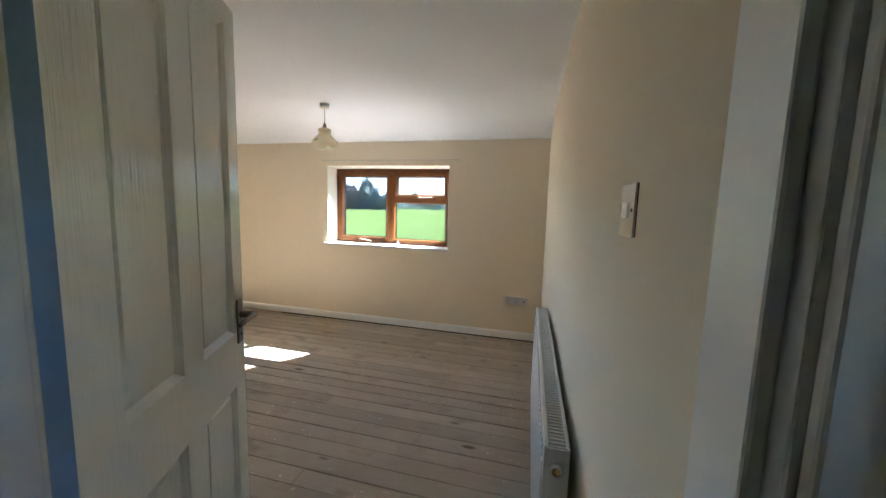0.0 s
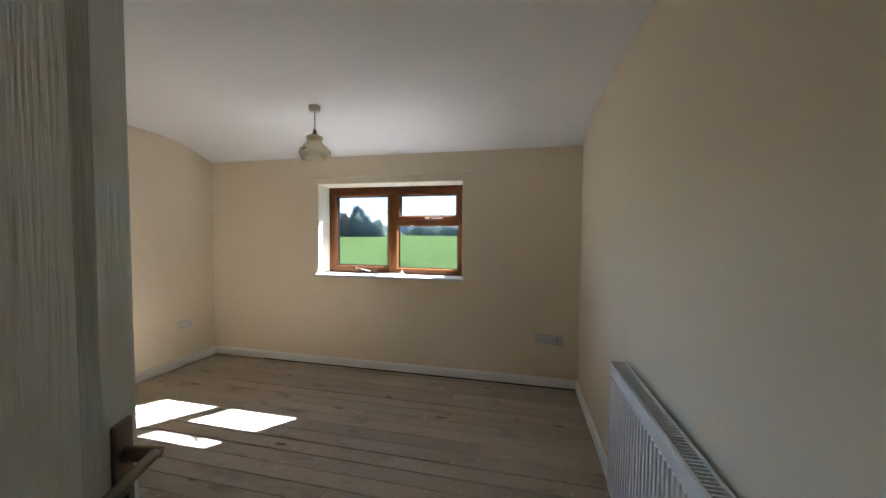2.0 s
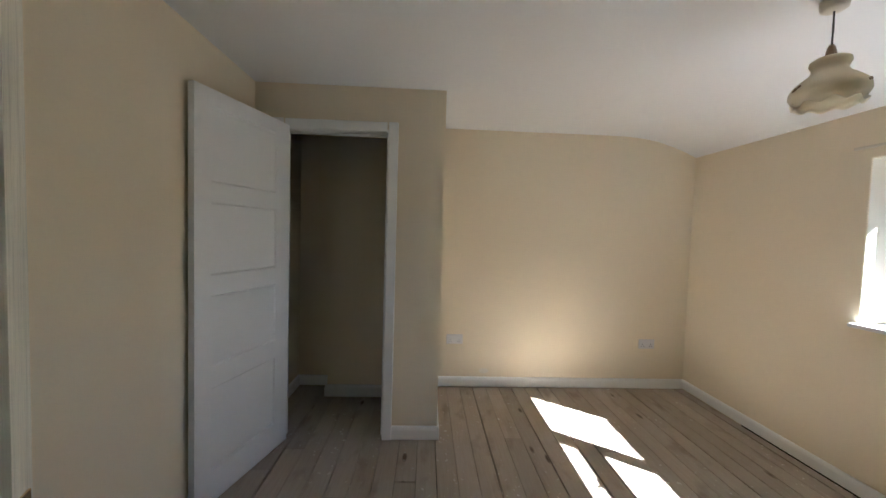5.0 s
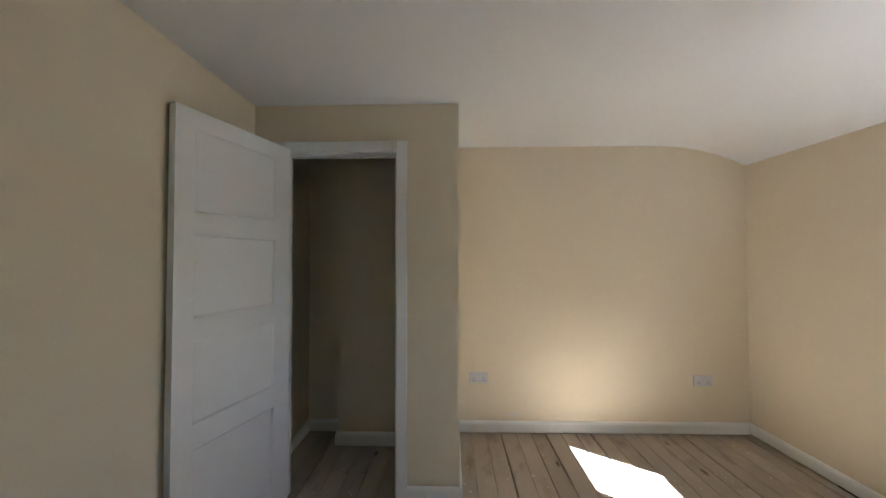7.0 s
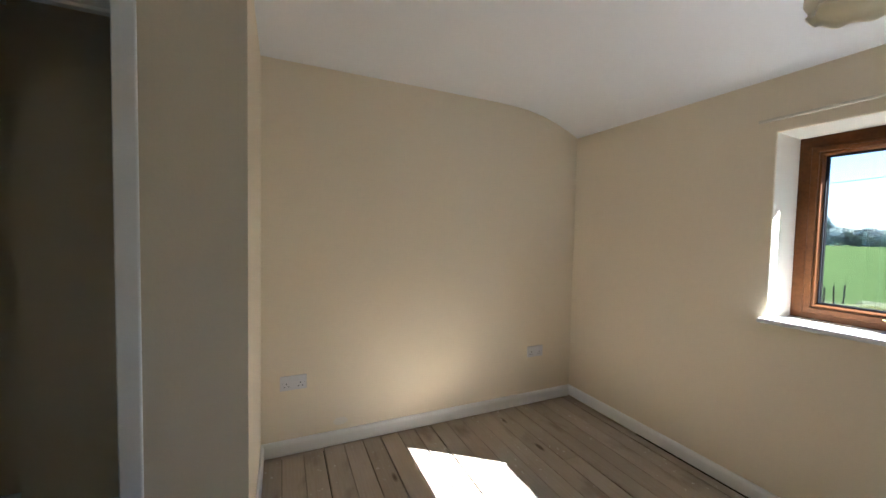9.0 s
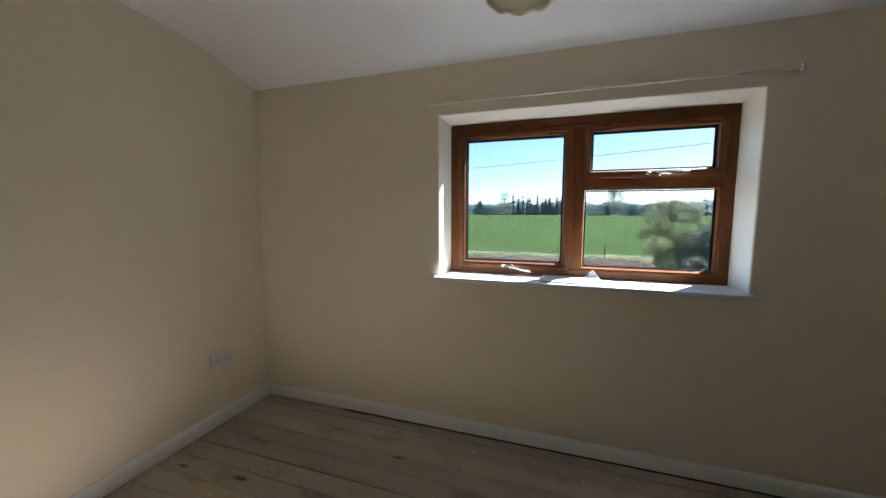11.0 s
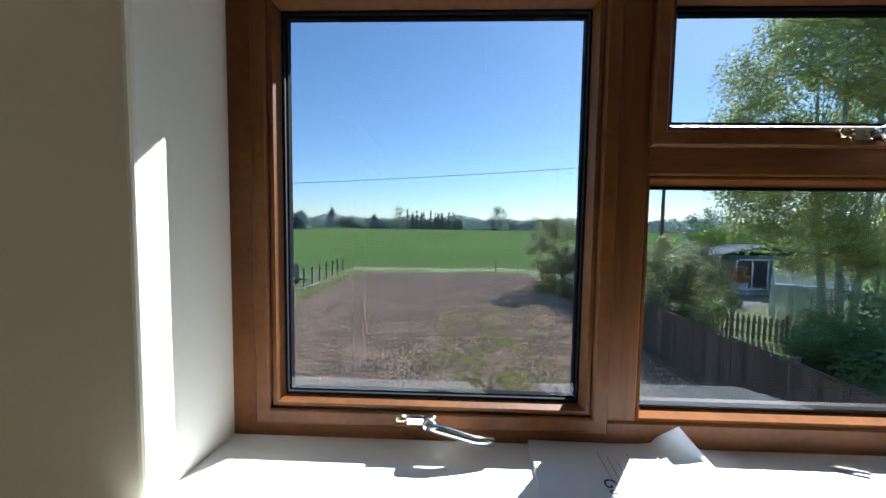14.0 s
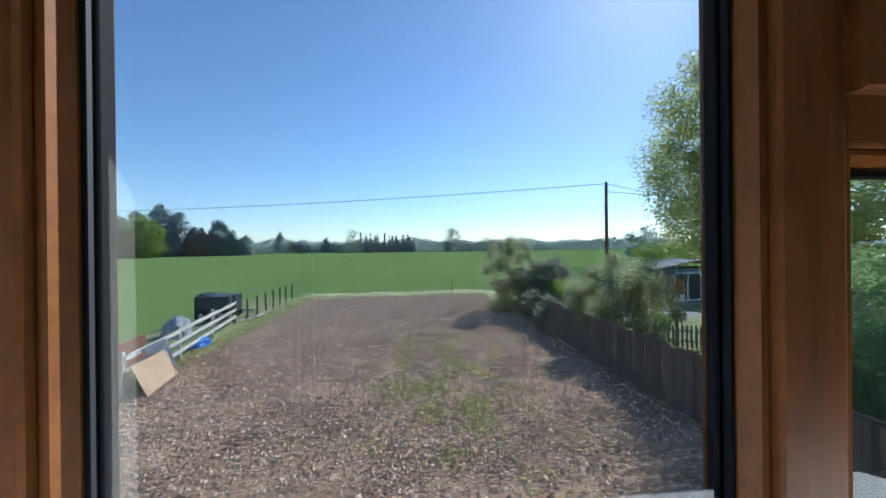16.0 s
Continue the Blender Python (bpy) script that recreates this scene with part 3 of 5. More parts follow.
# sill
bm = prism([(WX0 - 0.022, 4.832), (WX1 + 0.022, 4.832), (WX1 + 0.022, YN - 0.001), (WX1 - 0.001, YN - 0.001), (WX1 - 0.012, FY + 0.01), (WX0 + 0.012, FY + 0.01),
            (WX0 + 0.001, YN - 0.001), (WX0 - 0.022, YN - 0.001)], 0.922, 0.946)
nose = [e for e in bm.edges if all(v.co.y < YN and (v.co.y < 4.84 or abs(e.verts[0].co.x - e.verts[1].co.x) < 1e-4) for v in e.verts) and abs(e.verts[0].co.z - e.verts[1].co.z) < 1e-4 and e.verts[0].co.x * 0 == 0 and min(v.co.y for v in e.verts) < 4.84]
bmesh.ops.bevel(bm, geom=nose, offset=0.007, segments=3, affect="EDGES", profile=0.5)
solid("window_sill", bm, SILLP, "white gloss-painted wooden window sill", "window sill", "structure")

# ---- things in the room ----
def wall_x(y):
    return XR_FAR + (XR_NEAR - XR_FAR) * (YN - y) / (YN - YB)


def radiator():
    y0, y1, z0, z1 = 1.965, 3.375, 0.18, 0.778
    L = y1 - y0
    lean = math.degrees(math.atan2(XR_NEAR - XR_FAR, YN - YB))
    # local x runs along the wall, local y out of it
    t = thing("radiator", pose(wall_x(y0) - 0.004, y0, 0, rz=90 + lean), "white enamelled panel radiator with a top grille on the wall", "radiator")
    d0, d1 = 0.020, 0.087
    bm = box_bm(0.0, L, d1 - 0.012, d1, z0, z1, bevel=0.004)
    panel = part("front_panel", bm, RADW, t, "ribbed white front panel")
    n = int(L / 0.0333)
    rib = finish("rib", box_bm(-0.0095, 0.0095, d1 - 0.004, d1 + 0.0045, z0 + 0.045, z1 - 0.05, bevel=0.004), RADW)
    for i in range(n):
        ob = new("rib", rib)
        ob.parent = panel
        ob.matrix_basis = pose(0.03 + i * (L - 0.06) / (n - 1), 0, 0)
    part("back_panel", box_bm(0.0, L, d0, d0 + 0.010, z0, z1, bevel=0.003), RADW, t)
    # dark fin colour paints the shade below the top grille
    bm = bmesh.new()
    for i in range(int(L / 0.026)):
        x = 0.015 + i * 0.026
        add_box(bm, x, x + 0.0012, d0 + 0.010, d1 - 0.012, z0 + 0.05, z1 - 0.025)
    part("fins", bm, RADIN, t, "convector fins in a colour darkened for the shade between the panels")
    part("top_rim", box_bm(0.002, L - 0.002, d0 - 0.0005, d0 + 0.010, z1 - 0.002, z1 + 0.006, bevel=0.002), RADW, t)
    part("top_rim", box_bm(0.002, L - 0.002, d1 - 0.013, d1 + 0.0005, z1 - 0.002, z1 + 0.006, bevel=0.002), RADW, t)
    bar = finish("grille_bar", box_bm(-0.0026, 0.0026, d0 + 0.010, d1 - 0.013, z1 - 0.004, z1 + 0.003), RADW)
    k = int(L / 0.0165)
    for i in range(k):
        ob = new("grille_bar", bar)
        ob.parent = t
        ob.matrix_basis = pose(0.012 + i * (L - 0.024) / (k - 1), 0, 0)
    for x in (0, L):
        part("end_cover", box_bm(x - 0.002, x + 0.002, d0 + 0.0005, d1 - 0.0005, z0 + 0.002, z1 + 0.004, bevel=0.0015), RADW, t)
    ring = lathe([(0, 0), (0.013, 0), (0.014, 0.006), (0.011, 0.012), (0.007, 0.012), (0.006, 0.016), (0, 0.016)], 20,
                 m=Matrix.Translation((-0.002, 0.053, z1 - 0.055)) @ Matrix.Rotation(radians(-90), 4, "Y"))
    part("bleed_valve", ring, BRASS, t, "brass bleed valve in a round boss", smooth=True)
    part("valve_boss", lathe([(0, 0), (0.019, 0), (0.019, 0.006), (0.014, 0.009), (0, 0.009)], 20, m=Matrix.Translation((-0.002, 0.053, z1 - 0.055)) @ Matrix.Rotation(radians(-90), 4, "Y")), RADW, t, smooth=True)
    part("valve", lathe([(0, 0), (0.011, 0), (0.011, 0.03), (0.018, 0.032), (0.02, 0.07), (0.012, 0.078), (0, 0.078)], 18, m=Matrix.Translation((L + 0.03, 0.053, z0 + 0.02))), RADW, t, "white thermostatic valve", smooth=True)
    part("tail", sweep([(L - 0.005, 0.053, z0 + 0.035), (L + 0.03, 0.053, z0 + 0.035)], 0.009, 10), CHROME, t, smooth=True)
    part("pipe", sweep([(L + 0.03, 0.053, z0 + 0.03), (L + 0.03, 0.053, -0.02)], 0.0075, 10), RADW, t, smooth=True)
    part("pipe", sweep([(-0.03, 0.053, z0 + 0.035), (-0.03, 0.053, -0.02)], 0.0075, 10), RADW, t, smooth=True)
    part("tail", sweep([(-0.03, 0.053, z0 + 0.035), (0.005, 0.053, z0 + 0.035)], 0.009, 10), CHROME, t, smooth=True)
    for x in (0.25, L - 0.25):
        part("bracket", box_bm(x - 0.015, x + 0.015, 0.002, d0, z0 + 0.1, z1 - 0.1), RADW, t)


radiator()


def socket(m, label, double=True, name="wall_socket"):
    """A plate on local xz, facing -y."""
    w = 0.146 if double else 0.086
    t = thing(name, m, label, "socket", group="wall sockets")
    part("plate", box_bm(-w / 2, w / 2, -0.010, 0, -0.043, 0.043, bevel=0.004), PLASTIC, t)
    for cx in ((-0.038, 0.038) if double else (0.0,)):
        for dx, dz, a, b in ((0, -0.002, 0.0022, 0.0045), (-0.011, -0.020, 0.0042, 0.002), (0.011, -0.020, 0.0042, 0.002)):
            part("pin_hole", box_bm(cx + dx - a, cx + dx + a, -0.0108, -0.0096, dz - b, dz + b), DARK, t)
        s = 0.016 if cx < 0 else -0.016
        part("rocker", box_bm(cx + s * 1.0 - 0.0055, cx + s + 0.0055, -0.0135, -0.0095, 0.010, 0.028, bevel=0.0015), PLASTIC, t)
    for cx in ((-0.06, 0.06) if double else (-0.03, 0.03)):
        part("screw", lathe([(0, 0), (0.0028, 0), (0.0022, 0.0014), (0, 0.0014)], 8, m=Matrix.Translation((cx, -0.0098, 0)) @ Matrix.Rotation(radians(90), 4, "X")), BRUSHED, t)
    return t


socket(pose(XL, 2.748, 0.432, rz=90), "white double wall socket above the skirting")
socket(pose(XL, 4.510, 0.416, rz=90), "white double wall socket near the room corner")
socket(pose(-0.213, YN, 0.437), "white double wall socket beside an aerial plate")
t = thing("aerial_plate", pose(-0.092, YN, 0.430), "white single aerial wall plate with a dark centre", "aerial plate")
part("plate", box_bm(-0.043, 0.043, -0.009, 0, -0.043, 0.043, bevel=0.004), PLASTIC, t)
part("jack", lathe([(0, 0), (0.0075, 0), (0.0075, 0.004), (0.004, 0.0045), (0, 0.002)], 14, m=Matrix.Translation((0, -0.009, 0)) @ Matrix.Rotation(radians(90), 4, "X")), DARK, t, "dark aerial jack")

# light switch
lean = math.degrees(math.atan2(XR_NEAR - XR_FAR, YN - YB))
SWY = 1.692
t = thing("light_switch", pose(wall_x(SWY), SWY, 1.408, rz=-90 + lean), "polished-steel light switch with a satin metal rocker", "light switch")
part("back_box", box_bm(-0.042, 0.042, -0.0015, 0.003, -0.043, 0.043, bevel=0.002), DARK, t)
part("plate", box_bm(-0.0435, 0.0435, -0.0055, -0.0015, -0.0435, 0.0435, bevel=0.0018), STEEL, t)
r = part("rocker", prism([(-0.009, -0.005), (0.009, -0.005), (0.009, -0.0075), (-0.009, -0.011)], -0.013, 0.013), BRUSHED, t, "satin metal rocker")
for x in (-0.030, 0.030):
    part("screw", lathe([(0, 0), (0.0036, 0), (0.003, 0.001), (0, 0.001)], 10, m=Matrix.Translation((x, -0.0054, 0)) @ Matrix.Rotation(radians(90), 4, "X")), DARK, t)

# pendant lamp
SHADE = material("milky_glass_shade", (0.84, 0.79, 0.67), 0.15, vary=0.10, scale=9, fine=25, bump=0, coat=0.5)
sn, sl = SHADE.node_tree.nodes, SHADE.node_tree.links
trl, smx = sn.new("ShaderNodeBsdfTranslucent"), sn.new("ShaderNodeMixShader")
trl.inputs["Color"].default_value = (0.88, 0.82, 0.68, 1)
smx.inputs[0].default_value = 0.6
sl.new(sn["Principled BSDF"].outputs[0], smx.inputs[1])
sl.new(trl.outputs[0], smx.inputs[2])
sl.new(smx.outputs[0], sn["Material Output"].inputs["Surface"])
LX, LY = -1.882, 3.962
lamp = thing("pendant_lamp", pose(LX, LY, ZC), "pendant lamp with a fluted milky glass shade on a brown flex", "ceiling lamp")
part("ceiling_rose", lathe([(0, 0.002), (0.041, 0.002), (0.042, -0.012), (0.039, -0.034), (0.030, -0.040), (0.012, -0.042), (0, -0.042)], 28), IVORY, lamp, "cream plastic ceiling rose", smooth=True)
part("flex", sweep([(0, 0, -0.04), (0.001, 0, -0.1), (0, 0, -0.17)], 0.0032, 8), CABLE, lamp, "brown twisted flex", smooth=True)
part("lampholder", lathe([(0, -0.165), (0.008, -0.165), (0.012, -0.175), (0.018, -0.205), (0.021, -0.215), (0, -0.215)], 18), BROWNP, lamp, "brown lampholder", smooth=True)
prof = [(0.018, -0.208), (0.045, -0.212), (0.060, -0.220), (0.063, -0.232), (0.056, -0.246), (0.053, -0.256), (0.062, -0.272), (0.085, -0.290), (0.108, -0.310),
        (0.119, -0.330), (0.120, -0.346), (0.112, -0.362), (0.103, -0.372)]
prof = [(r * 0.93, z) for r, z in prof]
bm = bmesh.new()
NS = 60
rings = []
inner = [(max(r - 0.0045, 0.015), z + 0.001) for r, z in reversed(prof)]
for r, z in prof + [(0.103, -0.384), (0.0995, -0.385)] + inner:
    flare = 0.006 if z < -0.380 else 0.0
    rings.append([bm.verts.new(((r + flare * 0.8 * math.cos(9 * 2 * math.pi * i / NS)) * math.cos(2 * math.pi * i / NS),
                                (r + flare * 0.8 * math.cos(9 * 2 * math.pi * i / NS)) * math.sin(2 * math.pi * i / NS),
                                z + (0.0065 * math.cos(9 * 2 * math.pi * i / NS) if z < -0.380 else 0.0))) for i in range(NS)])
for a, b in zip(rings, rings[1:]):
    for i in range(NS):
        bm.faces.new((a[i], a[(i + 1) % NS], b[(i + 1) % NS], b[i]))
shade = part("shade", bm, SHADE, lamp, "milky cream glass shade with a wavy rim", smooth=True)
bulb = part("bulb", lathe([(0, -0.215), (0.013, -0.216), (0.014, -0.240), (0.026, -0.270), (0.030, -0.292), (0.024, -0.314), (0, -0.323)], 20), IVORY, lamp, "unlit frosted bulb", smooth=True)
GOLD = material("brown_painted_flower", (0.19, 0.11, 0.05), 0.4, vary=0.2, bump=0)
for a in (20, 140, 260):
    bm = bmesh.new()
    for k, (da, z, s) in enumerate(((0, -0.325, 0.011), (7, -0.320, 0.009), (-6, -0.330, 0.008))):
        v = []
        for q in range(10):
            w = 2 * math.pi * q / 10
            aa = radians(a + da) + s * math.cos(w) / 0.12 * (1 + 0.25 * math.sin(3 * w))
            zz = z + s * 0.6 * math.sin(w)
            rr = 0.1112 + 0.0012 - 0.35 * abs(zz + 0.338) * 0.5
            v.append(bm.verts.new((rr * math.cos(aa), rr * math.sin(aa), zz)))
        bm.faces.new(v)
    part("painted_motif", bm, GOLD, shade, "small brown painted flower")

# curtain rail
t = thing("curtain_rail", pose(0, YN, 1.910), "slim cream plastic curtain rail above the window", "curtain rail")
part("rail", box_bm(-2.505, -0.850, -0.030, -0.018, -0.006, 0.008, bevel=0.003), IVORY, t)
for x in (-2.43, -1.9, -1.35, -0.93):
    part("bracket", box_bm(x - 0.008, x + 0.008, -0.0185, 0, -0.004, 0.006, bevel=0.002), IVORY, t)
part("end_stop", box_bm(-0.851, -0.838, -0.036, -0.012, -0.014, 0.016, bevel=0.003), IVORY, t)

# papers on the sill
t = thing("document_stack", pose(-1.715, 4.965, 0.9465, rz=-3), "stack of white printed papers on a dark folder", "papers")
part("folder", box_bm(-0.150, 0.154, -0.110, 0.100, 0.0, 0.003, bevel=0.001), INK, t, "dark blue folder")
part("sheet", box_bm(-0.152, 0.148, -0.108, 0.108, 0.0045, 0.0062), PAPER, t)
bm = bmesh.new()
NX, NY = 16, 12
grid = []
for i in range(NX + 1):
    row = []
    for j in range(NY + 1):
        u, v = i / NX, j / NY
        c = max(0.0, (u - 0.74) / 0.26) * max(0.0, (v - 0.72) / 0.28)
        row.append(bm.verts.new((-0.15 + 0.3 * u - 0.035 * c, -0.11 + 0.216 * v - 0.02 * c, 0.0072 + 0.042 * c + 0.0015 * math.sin(5 * u + 3 * v))))
    grid.append(row)
for i in range(NX):
    for j in range(NY):
        bm.faces.new((grid[i][j], grid[i + 1][j], grid[i + 1][j + 1], grid[i][j + 1]))
top = part("top_sheet", bm, PAPER, t, "white printed sheet with a lifted corner", smooth=True)
bm = bmesh.new()
for k in range(11):
    add_box(bm, -0.035 + k * 0.0125, -0.0338 + k * 0.0125, -0.07 + 0.01 * (k % 3), 0.06 - 0.012 * (k % 4), 0.0090, 0.0094)
part("text_line", bm, GREYINK, top, "lines of small grey print")
part("print_mark", box_bm(0.028, 0.046, -0.096, -0.084, 0.0092, 0.0098), INK, top, "small dark printed mark")
wc = bpy.data.curves.new("guide_word", "FONT")
wc.body = "Guide"
wc.size = 0.030
wc.extrude = 0.0002
wc.materials.append(INK)
wob = new("heading_word", wc)
wob.parent = top
wob.matrix_basis = pose(-0.052, -0.012, 0.0102, rz=-80)
tagged(wob, "dark printed heading")
pen = solid("pen", sweep([(0, 0, 0.004), (0.03, 0, 0.004), (0.055, 0, 0.004)], 0.003, 8), BRUSHED, "small grey pen stub lying on the sill", "pen", m=pose(-1.36, 5.02, 0.9465, rz=-20))

# ---- ground ----
G = -2.70
RISE = 0.0065


def field_z(y):
    """Height of the field, which rises gently away from the house."""
    return G - 0.10 + RISE * (y - 37)


def leaf_material(name, base, vary=0.35, thin=0.35):
    m = bpy.data.materials.new(name)
    m.use_nodes = True
    n, l = m.node_tree.nodes, m.node_tree.links
    p = n["Principled BSDF"]
    p.inputs["Roughness"].default_value = 0.38
    p.inputs["Specular IOR Level"].default_value = 0.5
    geo = n.new("ShaderNodeNewGeometry")
    mr = n.new("ShaderNodeMapRange")
    mr.inputs["To Min"].default_value, mr.inputs["To Max"].default_value = 1 - vary, 1 + vary
    l.new(geo.outputs["Random Per Island"], mr.inputs["Value"])
    sc = n.new("ShaderNodeVectorMath")
    sc.operation = "SCALE"
    sc.inputs[0].default_value = base
    l.new(mr.outputs[0], sc.inputs["Scale"])
    l.new(sc.outputs[0], p.inputs["Base Color"])
    tr = n.new("ShaderNodeBsdfTranslucent")
    l.new(sc.outputs[0], tr.inputs["Color"])
    mx = n.new("ShaderNodeMixShader")
    mx.inputs[0].default_value = thin
    l.new(p.outputs[0], mx.inputs[1])
    l.new(tr.outputs[0], mx.inputs[2])
    l.new(mx.outputs[0], n["Material Output"].inputs["Surface"])
    return m


FIELD = material("young_crop_field", (0.200, 0.278, 0.084), 0.95, vary=0.2, scale=0.04, fine=1.6, bump=0.5, dist=0.06, spec=0.0, stretch=(1, 0.35, 1))
GRAVEL = material("brown_gravel_earth", (0.39, 0.24, 0.145), 0.95, vary=0.7, scale=0.8, fine=6.0, bump=1.0, dist=0.04,
                  stain=(0.17, 0.110, 0.070), stain_amount=0.75, stain_scale=0.9, spec=0.15)
LAWN = material("rough_grass", (0.30, 0.315, 0.125), 0.9, vary=0.3, scale=0.7, fine=12, bump=0.8, dist=0.04, spec=0.15, stain=(0.30, 0.25, 0.14), stain_amount=0.6, stain_scale=0.6)
SLAB = material("grey_paving", (0.30, 0.28, 0.26), 0.9, vary=0.12, scale=2, fine=30, bump=0.3, dist=0.005)
FENCEW = material("dark_weathered_board", (0.125, 0.092, 0.070), 0.85, vary=0.3, scale=3, fine=30, bump=0.4, dist=0.004, stretch=(3, 3, 0.4), per_object=0.38)
PICKW = material("mossy_picket_timber", (0.30, 0.29, 0.19), 0.85, vary=0.2, scale=3, fine=30, bump=0.3, dist=0.003, per_object=0.2)
PALEW = material("pale_rail_timber", (0.62, 0.57, 0.49), 0.8, vary=0.12, scale=3, fine=30, bump=0.3, dist=0.003, per_object=0.12)
POSTW = material("dark_post_timber", (0.06, 0.048, 0.04), 0.9, vary=0.2, scale=4, fine=30, bump=0.4, dist=0.004)
POLEW = material("creosoted_pole", (0.10, 0.075, 0.06), 0.9, vary=0.2, scale=3, fine=20, bump=0.3, dist=0.004, stretch=(3, 3, 0.3))
PLY = material("plywood", (0.62, 0.42, 0.24), 0.75, vary=0.12, scale=3, fine=20, bump=0.1, stretch=(0.4, 3, 3))
TIN = material("galvanised_sheet", (0.50, 0.51, 0.52), 0.4, 0.7, vary=0.12, scale=3, fine=30, bump=0.1)
TRAIL = material("dark_blue_grey_paint", (0.035, 0.042, 0.05), 0.5, vary=0.2, scale=2, fine=20, bump=0.1)
TARP = material("blue_tarpaulin", (0.02, 0.15, 0.55), 0.4, vary=0.2, scale=4, fine=20, bump=0.4, dist=0.02)
GREYT = material("grey_tarpaulin", (0.32, 0.32, 0.34), 0.6, vary=0.2, scale=4, fine=20, bump=0.4, dist=0.02)
CABINW = material("blue_grey_cladding", (0.13, 0.17, 0.22), 0.75, vary=0.15, scale=2, fine=20, bump=0.3, dist=0.004)
FELT = material("grey_roof_felt", (0.24, 0.235, 0.23), 0.9, vary=0.15, scale=2, fine=40, bump=0.3, dist=0.004)
WHITEP = material("white_outdoor_paint", (0.75, 0.76, 0.76), 0.5, vary=0.05, bump=0.05)
ALU = material("pale_aluminium", (0.72, 0.75, 0.76), 0.4, 0.5, vary=0.05, bump=0)
RAILRED = material("reddish_lit_rail_brown", (0.22, 0.09, 0.05), 0.7, vary=0.25, scale=4, fine=30, bump=0.2)
BARK = material("brown_bark", (0.11, 0.085, 0.065), 0.9, vary=0.3, scale=3, fine=14, bump=0.8, dist=0.02, stretch=(3, 3, 0.5))
BIRCHB = material("pale_birch_bark", (0.50, 0.47, 0.43), 0.85, vary=0.25, scale=4, fine=12, bump=0.5, dist=0.01, stain=(0.06, 0.05, 0.045), stain_amount=0.9, stain_scale=5, stretch=(1, 1, 3))
L_BIRCH = leaf_material("spring_birch_leaf", (0.50, 0.53, 0.20), 0.45, 0.74)
L_SHRUB = leaf_material("variegated_shrub_leaf", (0.47, 0.48, 0.26), 0.55, 0.72)
L_IVY = leaf_material("dark_ivy_leaf", (0.34, 0.36, 0.25), 0.45, 0.65)
L_DARK = leaf_material("shade_shrub_leaf", (0.25, 0.36, 0.15), 0.45, 0.68)
# distance haze is put into the next three foliage colours as paleness
L_CONIFER = leaf_material("haze_pale_conifer_foliage", (0.42, 0.49, 0.49), 0.35, 0.74)
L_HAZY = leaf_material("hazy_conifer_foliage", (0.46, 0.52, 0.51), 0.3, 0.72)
L_HEDGE = leaf_material("haze_pale_hedge_foliage", (0.55, 0.61, 0.56), 0.35, 0.74)
L_PALE = leaf_material("pale_spring_foliage", (0.33, 0.36, 0.23), 0.3, 0.6)
L_LIME = leaf_material("lime_green_foliage", (0.27, 0.36, 0.06), 0.3, 0.6)
L_TWIG = leaf_material("bare_twig_crown", (0.50, 0.43, 0.38), 0.3, 0.6)
L_GRASS = leaf_material("grass_blade", (0.52, 0.50, 0.20), 0.45, 0.55)
L_RED = leaf_material("bronze_young_leaf", (0.28, 0.15, 0.06), 0.4, 0.35)

bm = bmesh.new()
bmesh.ops.create_grid(bm, x_segments=4, y_segments=4, size=2600)
solid("ground", bm, FIELD, "wide flat field of young green crop", "field", "structure", m=pose(0, 1500, field_z(1500), rx=math.degrees(math.atan(RISE))))


def patch(name, x0, x1, y0, y1, z, mat, label, category, step=0.8, wob=0.35, rough=0.03, seed=0.0):
    """A sheet of ground with a ragged border that dips under the field at its rim."""
    nx, ny = max(2, int((x1 - x0) / step)), max(2, int((y1 - y0) / step))
    vs, fs = [], []
    for i in range(nx + 1):
        for j in range(ny + 1):
            x, y = x0 + (x1 - x0) * i / nx, y0 + (y1 - y0) * j / ny
            q = Vector((x * 0.5 + seed, y * 0.5, seed))
            ed = i in (0, nx) or j in (0, ny)
            vs.append((x + wob * noise.noise(q), y + wob * noise.noise(q + Vector((9, 4, 2))), z + rough * noise.noise(q * 2.5) - (0.12 if ed else 0)))
    for i in range(nx):
        for j in range(ny):
            a = i * (ny + 1) + j
            fs.append((a, a + ny + 1, a + ny + 2, a + 1))
    me = bpy.data.meshes.new(name)
    me.from_pydata(vs, [], fs)
    me.shade_smooth()
    me.materials.append(mat)
    return tagged(new(name, me), label, category, kind="structure")


patch("verge", -15.5, 30.0, 5.2, 37.4, G - 0.02, LAWN, "rough grass verge between the yard and the field", "grass", seed=3.0)
patch("yard", -10.7, 5.05, 4.6, 35.9, G + 0.03, GRAVEL, "bare brown gravel yard with thin weeds", "yard", seed=7.0, step=0.6)
DRYGRASS = material("dry_field_margin", (0.47, 0.46, 0.22), 0.95, vary=0.35, scale=0.9, fine=6, bump=0.8, dist=0.05, spec=0.1, stain=(0.12, 0.12, 0.06), stain_amount=0.9, stain_scale=1.1)
patch("field_margin", -12.0, 6.0, 35.3, 39.3, G + 0.07, DRYGRASS, "pale dry grass margin between the yard and the crop", "grass", seed=5.0, step=0.4, wob=0.7, rough=0.10)
patch("garden_path", 9.5, 16.0, 23.5, 27.5, G + 0.03, SLAB, "pale paved strip beside the summer house", "path", seed=1.0)


